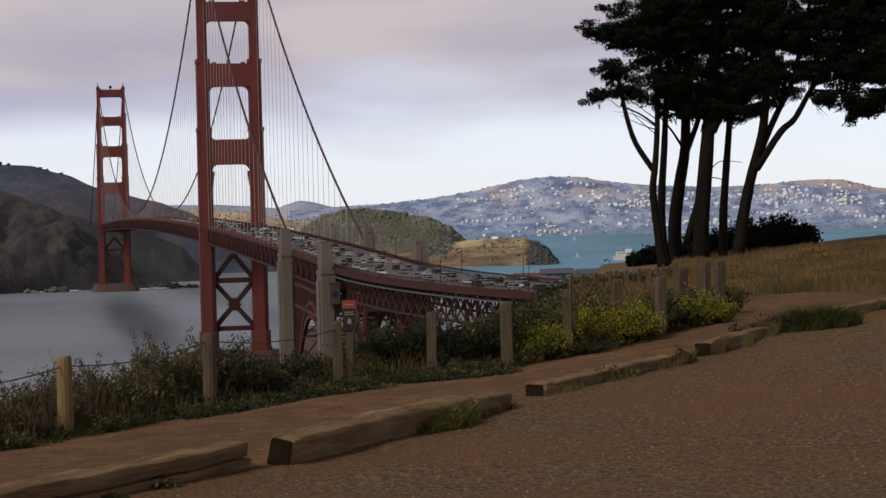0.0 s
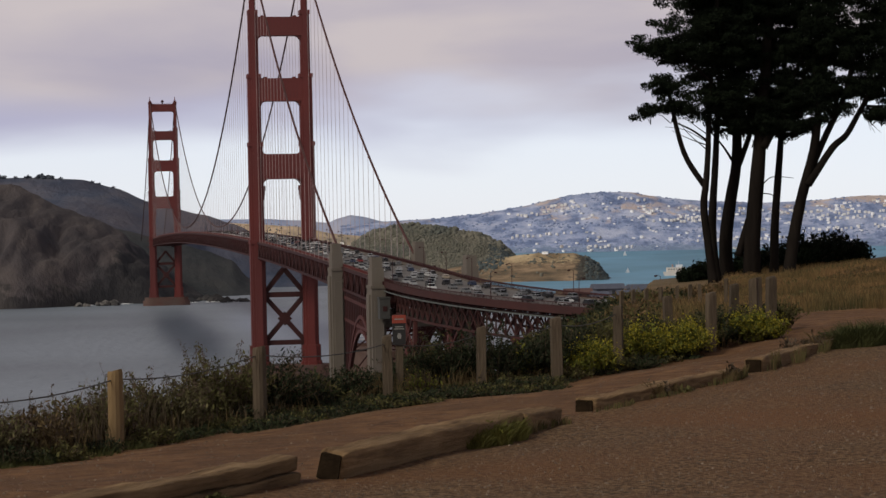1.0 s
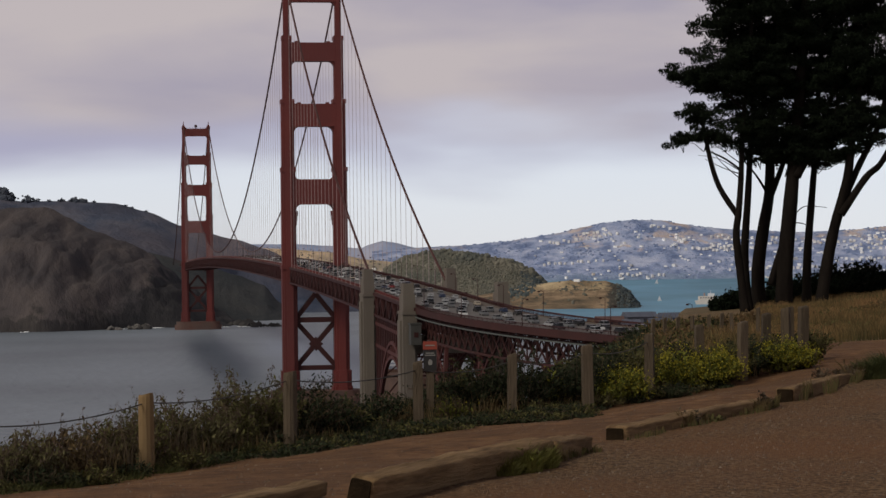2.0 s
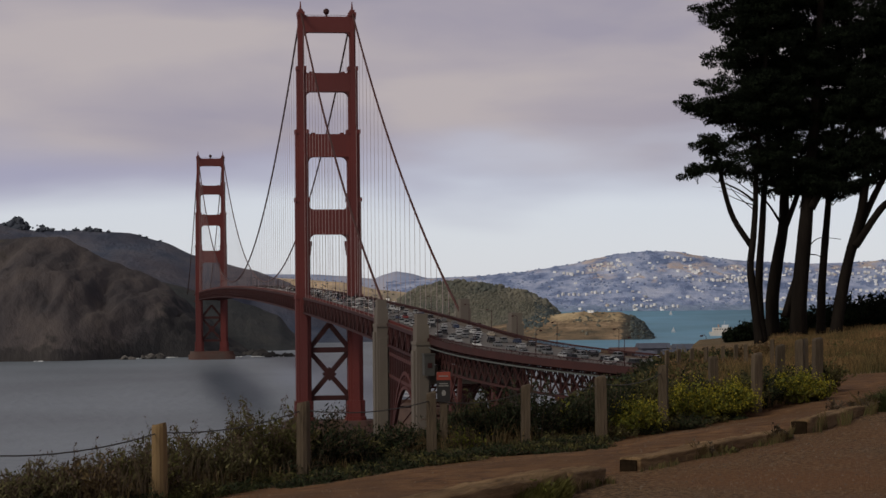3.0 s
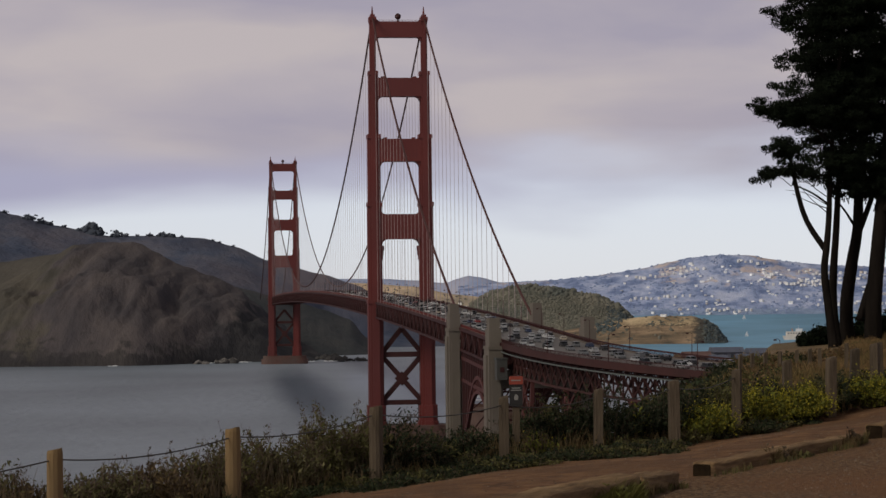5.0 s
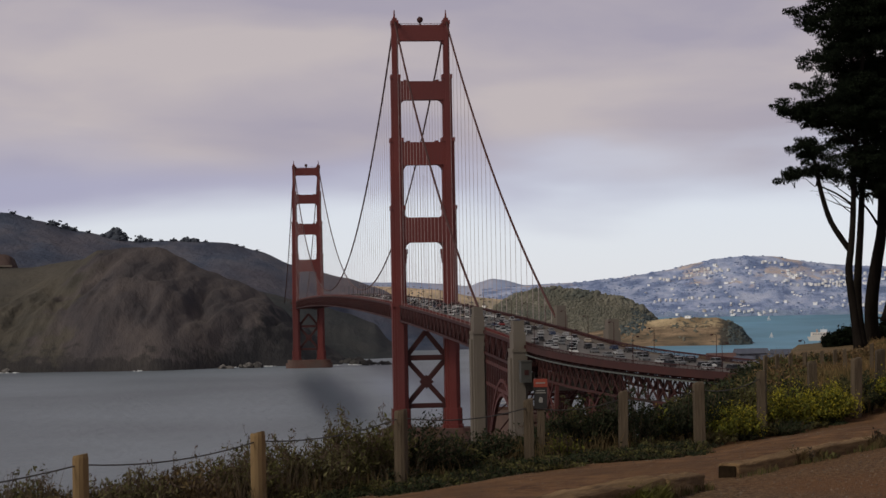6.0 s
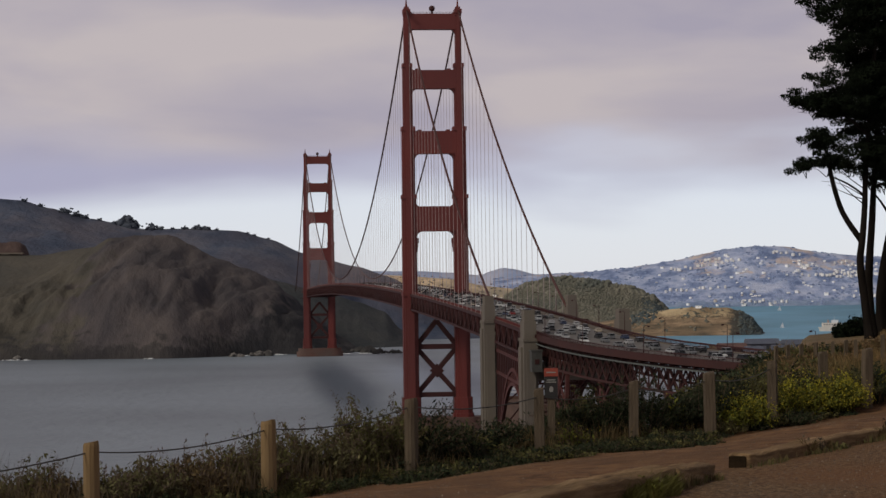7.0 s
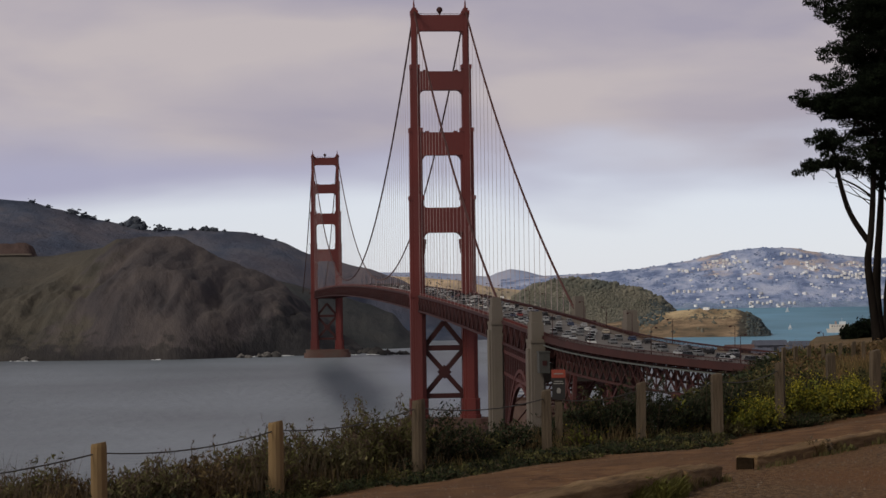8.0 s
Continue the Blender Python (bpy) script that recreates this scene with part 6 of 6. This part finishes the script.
def surf_line():
    rng = np.random.default_rng(77)
    for i in range(26):
        x = (-705, -690, -560, -448, -436, -425, -345, -322, -300)[i % 9] + rng.normal(0, 7)
        y = 2650 - (275 - 95 * smooth((x * 1.1 + 600) / 160)) + rng.uniform(-4, 8)
        g = Geo()
        for k in range(5):
            g.box((x + rng.normal(0, 4), y + rng.normal(0, 2), SEA + 0.1), (rng.uniform(0.8, 3.2), rng.uniform(0.8, 1.8), rng.uniform(0.4, 1.8)))
        lone("surf", g, M_FOAM, "white surf at the foot of the cliff", "surf", "surf at the cliff")


M_FOAM = surface("sea_foam", [(0.66, 0.68, 0.69), (0.80, 0.82, 0.82)], 0.5, 0.9, 0.0)
surf_line()


def point_land():
    """The low land below the bridge's south end with its sea wall."""
    g = Geo()
    out = [(-150, 700), (-128, 850), (-90, 985), (-62, 1010), (-30, 980), (30, 900), (260, 820), (420, 600), (420, 150), (-60, 150), (-90, 300)]
    g.prism(out, SEA - 3, SEA + 5.5)
    # The dark shore material puts the shade under the bridge into the land's colour.
    lone("low_land", g, M_SHORE, "low shore land under the bridge", "shore", kind="structure")
    ob = thing("sea_wall", pose(0, 0, SEA), "pale concrete sea wall on the shore", "wall")
    for (x0, y0), (x1, y1) in zip(out[:5], out[1:6]):
        part("wall_section", Geo().beam((x0, y0, 5.5), (x1, y1, 5.5), 1.2, 3.0), M_CONC, ob)
    fort = thing("brick_fort", pose(-43, 905, SEA + 5.5, 0, 0, TURN_B), "low brown brick fort below the arch", "fort")
    part("wall", Geo().box((0, 0, 12), (30, 70, 24)), M_BRICK, fort)
    part("parapet", Geo().box((0, -34, 24.6), (31, 2, 1.4)).box((0, 34, 24.6), (31, 2, 1.4)).box((-14.5, 0, 24.6), (2, 66, 1.4)).box((14.5, 0, 24.6), (2, 66, 1.4)), M_BRICK, fort)
    for i in range(7):
        part("gun_window", Geo().box((-12 + 4 * i, -35.05, 6), (1.6, 0.3, 2.4)), M_PANE, fort)


M_BRICK = surface("old_brick", [(0.085, 0.052, 0.042), (0.13, 0.078, 0.06)], 0.3, 0.95, 0.3, 1.0)
point_land()


# ---- buildings past the approach ----
def plain_building(x, y, z, w, d, h, wall, roof, label, n):
    ob = thing("building", pose(x, y, z, 0, 0, 12), label, "building", "buildings by the approach")
    part("wall", Geo().box((0, 0, h / 2 - 4), (w, d, h + 8)), wall, ob)
    part("roof", Geo().prism([(-d / 2 - 0.6, h), (d / 2 + 0.6, h), (d / 4, h + 1.8), (-d / 4, h + 1.8)], -w / 2 - 0.6, w / 2 + 0.6, "x"), roof, ob)
    pane = Geo().box((0, 0, 0), (1.2, 0.16, 1.5)).mesh("window", M_PANE)
    for i in range(n):
        part("window", pane, M_PANE, ob).location = ((i + 0.5) / n * w - w / 2, -d / 2 - 0.05, h * 0.6)


M_SLATE = surface("slate_roof", [(0.085, 0.095, 0.13), (0.13, 0.14, 0.18)], 0.3, 0.9, 0.1)
M_WALL_SLATE = surface("blue_grey_wall", [(0.10, 0.11, 0.145), (0.15, 0.16, 0.20)], 0.3, 0.9, 0.1)
M_WALL_RED = surface("red_brick_wall", [(0.10, 0.065, 0.06), (0.15, 0.10, 0.09)], 0.3, 0.9, 0.1)
M_ROOF_RED = surface("red_tile_roof", [(0.11, 0.065, 0.06), (0.16, 0.10, 0.09)], 0.3, 0.9, 0.1)
for _x, _y, _w, _d, _h, _wall, _roof, _label, _n in (
        (31, 812, 9, 7, 2.6, M_WALL_RED, M_ROOF_RED, "low red brick building with a red roof", 3),
        (43, 830, 11, 7, 3.6, M_WALL_SLATE, M_SLATE, "long blue-grey building with a slate roof", 4),
        (56, 836, 9, 7, 3.0, M_WALL_SLATE, M_SLATE, "long blue-grey building with a slate roof", 4),
        (49, 796, 7, 6, 2.2, M_WALL_RED, M_SLATE, "small red building with a slate roof", 2),
        (62, 806, 8, 6, 2.8, M_WALL_RED, M_ROOF_RED, "low red brick building with a red roof", 3),
        (74, 842, 10, 7, 3.4, M_WALL_SLATE, M_ROOF_RED, "blue-grey building with a red roof", 4),
        (38, 790, 5, 5, 2.0, M_HOUSE[1], M_SLATE, "small cream building with a slate roof", 2),
        (86, 820, 8, 6, 3.0, M_WALL_SLATE, M_SLATE, "long blue-grey building with a slate roof", 3)):
    plain_building(_x, _y, -26.5, _w, _d, _h, _wall, _roof, _label, _n)
lone("far_terrace", Geo().prism([(26, 775), (110, 735), (220, 760), (220, 960), (70, 1000), (26, 930)], SEA - 2, -26.4), M_SCRUB, "flat brown terrace behind the approach road", "ground", kind="structure")


# ---- road cut on the far slope ----
def road_cut():
    g = Geo()
    rows = 60
    for i in range(rows + 1):
        x = -980 + 166 * i / rows
        fade = 1 - smooth((x + 834) / 12)
        top = 40 + 24.0 * fade + 3.0 * fbm(x / 14, 3.0) + 1.5 * fbm(x / 5, 8.0)
        g.v += [(x, 2826, 30.0), (x, 2832, 46.0), (x, 2842, 40 + (top - 40) * 0.55 + 2.0 * fbm(x / 7, 1.0)), (x, 2850, top), (x, 2870, top - 3), (x, 2890, 30)]
    g.f = [(i * 6 + k, i * 6 + (k + 1) % 6, (i + 1) * 6 + (k + 1) % 6, (i + 1) * 6 + k) for i in range(rows) for k in range(6)] + [tuple(range(6)), tuple(rows * 6 + k for k in range(6))]
    ob = thing("road_cut", pose(0, 0, 0), "reddish-brown earth cut above a pale road on the slope", "embankment")
    part("earth_bank", g, M_CUT, ob, smooth=True)
    part("road_edge", Geo().prism([(-980, 2824), (-822, 2824), (-826, 2833), (-980, 2833)], 47.5, 49.5), M_CONC, ob, "pale road edge below the cut")


M_CUT = surface("red_earth", [(0.055, 0.037, 0.034), (0.10, 0.066, 0.058)], 0.06, 0.95, 0.6, 0.15, distance=3.0)
road_cut()


# ---- trail sign ----
def trail_sign():
    x, y = -1.135, 25.6
    z = -0.12
    ob = thing("trail_sign", pose(x, y, z, 0, 0, 6), "narrow black trail sign with an orange top on a post", "sign")
    part("post", Geo().box((0, 0.02, 0.34), (0.085, 0.05, 0.80)), M_POST, ob)
    part("panel", Geo().box((0, -0.02, 0.67), (0.155, 0.02, 0.34)), M_SIGN, ob)
    part("header", Geo().box((0, -0.024, 0.80), (0.16, 0.03, 0.095)), M_SIGN_TOP, ob, "orange-red header plate")
    for dz, w in ((0.71, 0.10), (0.685, 0.12)):
        part("text_bar", Geo().box((0, -0.033, dz), (w, 0.006, 0.012)), M_SIGN_INK, ob)
    part("text_bar", Geo().box((0, -0.041, 0.80), (0.11, 0.006, 0.014)), M_SIGN_INK, ob)
    part("symbol", Geo().prism([(-0.018, 0.57), (0.02, 0.57), (0.026, 0.61), (0.012, 0.635), (-0.012, 0.635), (-0.024, 0.60)], -0.036, -0.031, "y"), M_SIGN_INK, ob)


M_SIGN = surface("black_sign_panel", [(0.018, 0.017, 0.016), (0.03, 0.028, 0.026)], 4.0, 0.5, 0.0)
M_SIGN_TOP = surface("orange_sign_plate", [(0.24, 0.046, 0.028), (0.30, 0.06, 0.036)], 4.0, 0.5, 0.0)
M_SIGN_INK = surface("pale_sign_print", [(0.20, 0.19, 0.17), (0.26, 0.25, 0.23)], 4.0, 0.6, 0.0)
trail_sign()
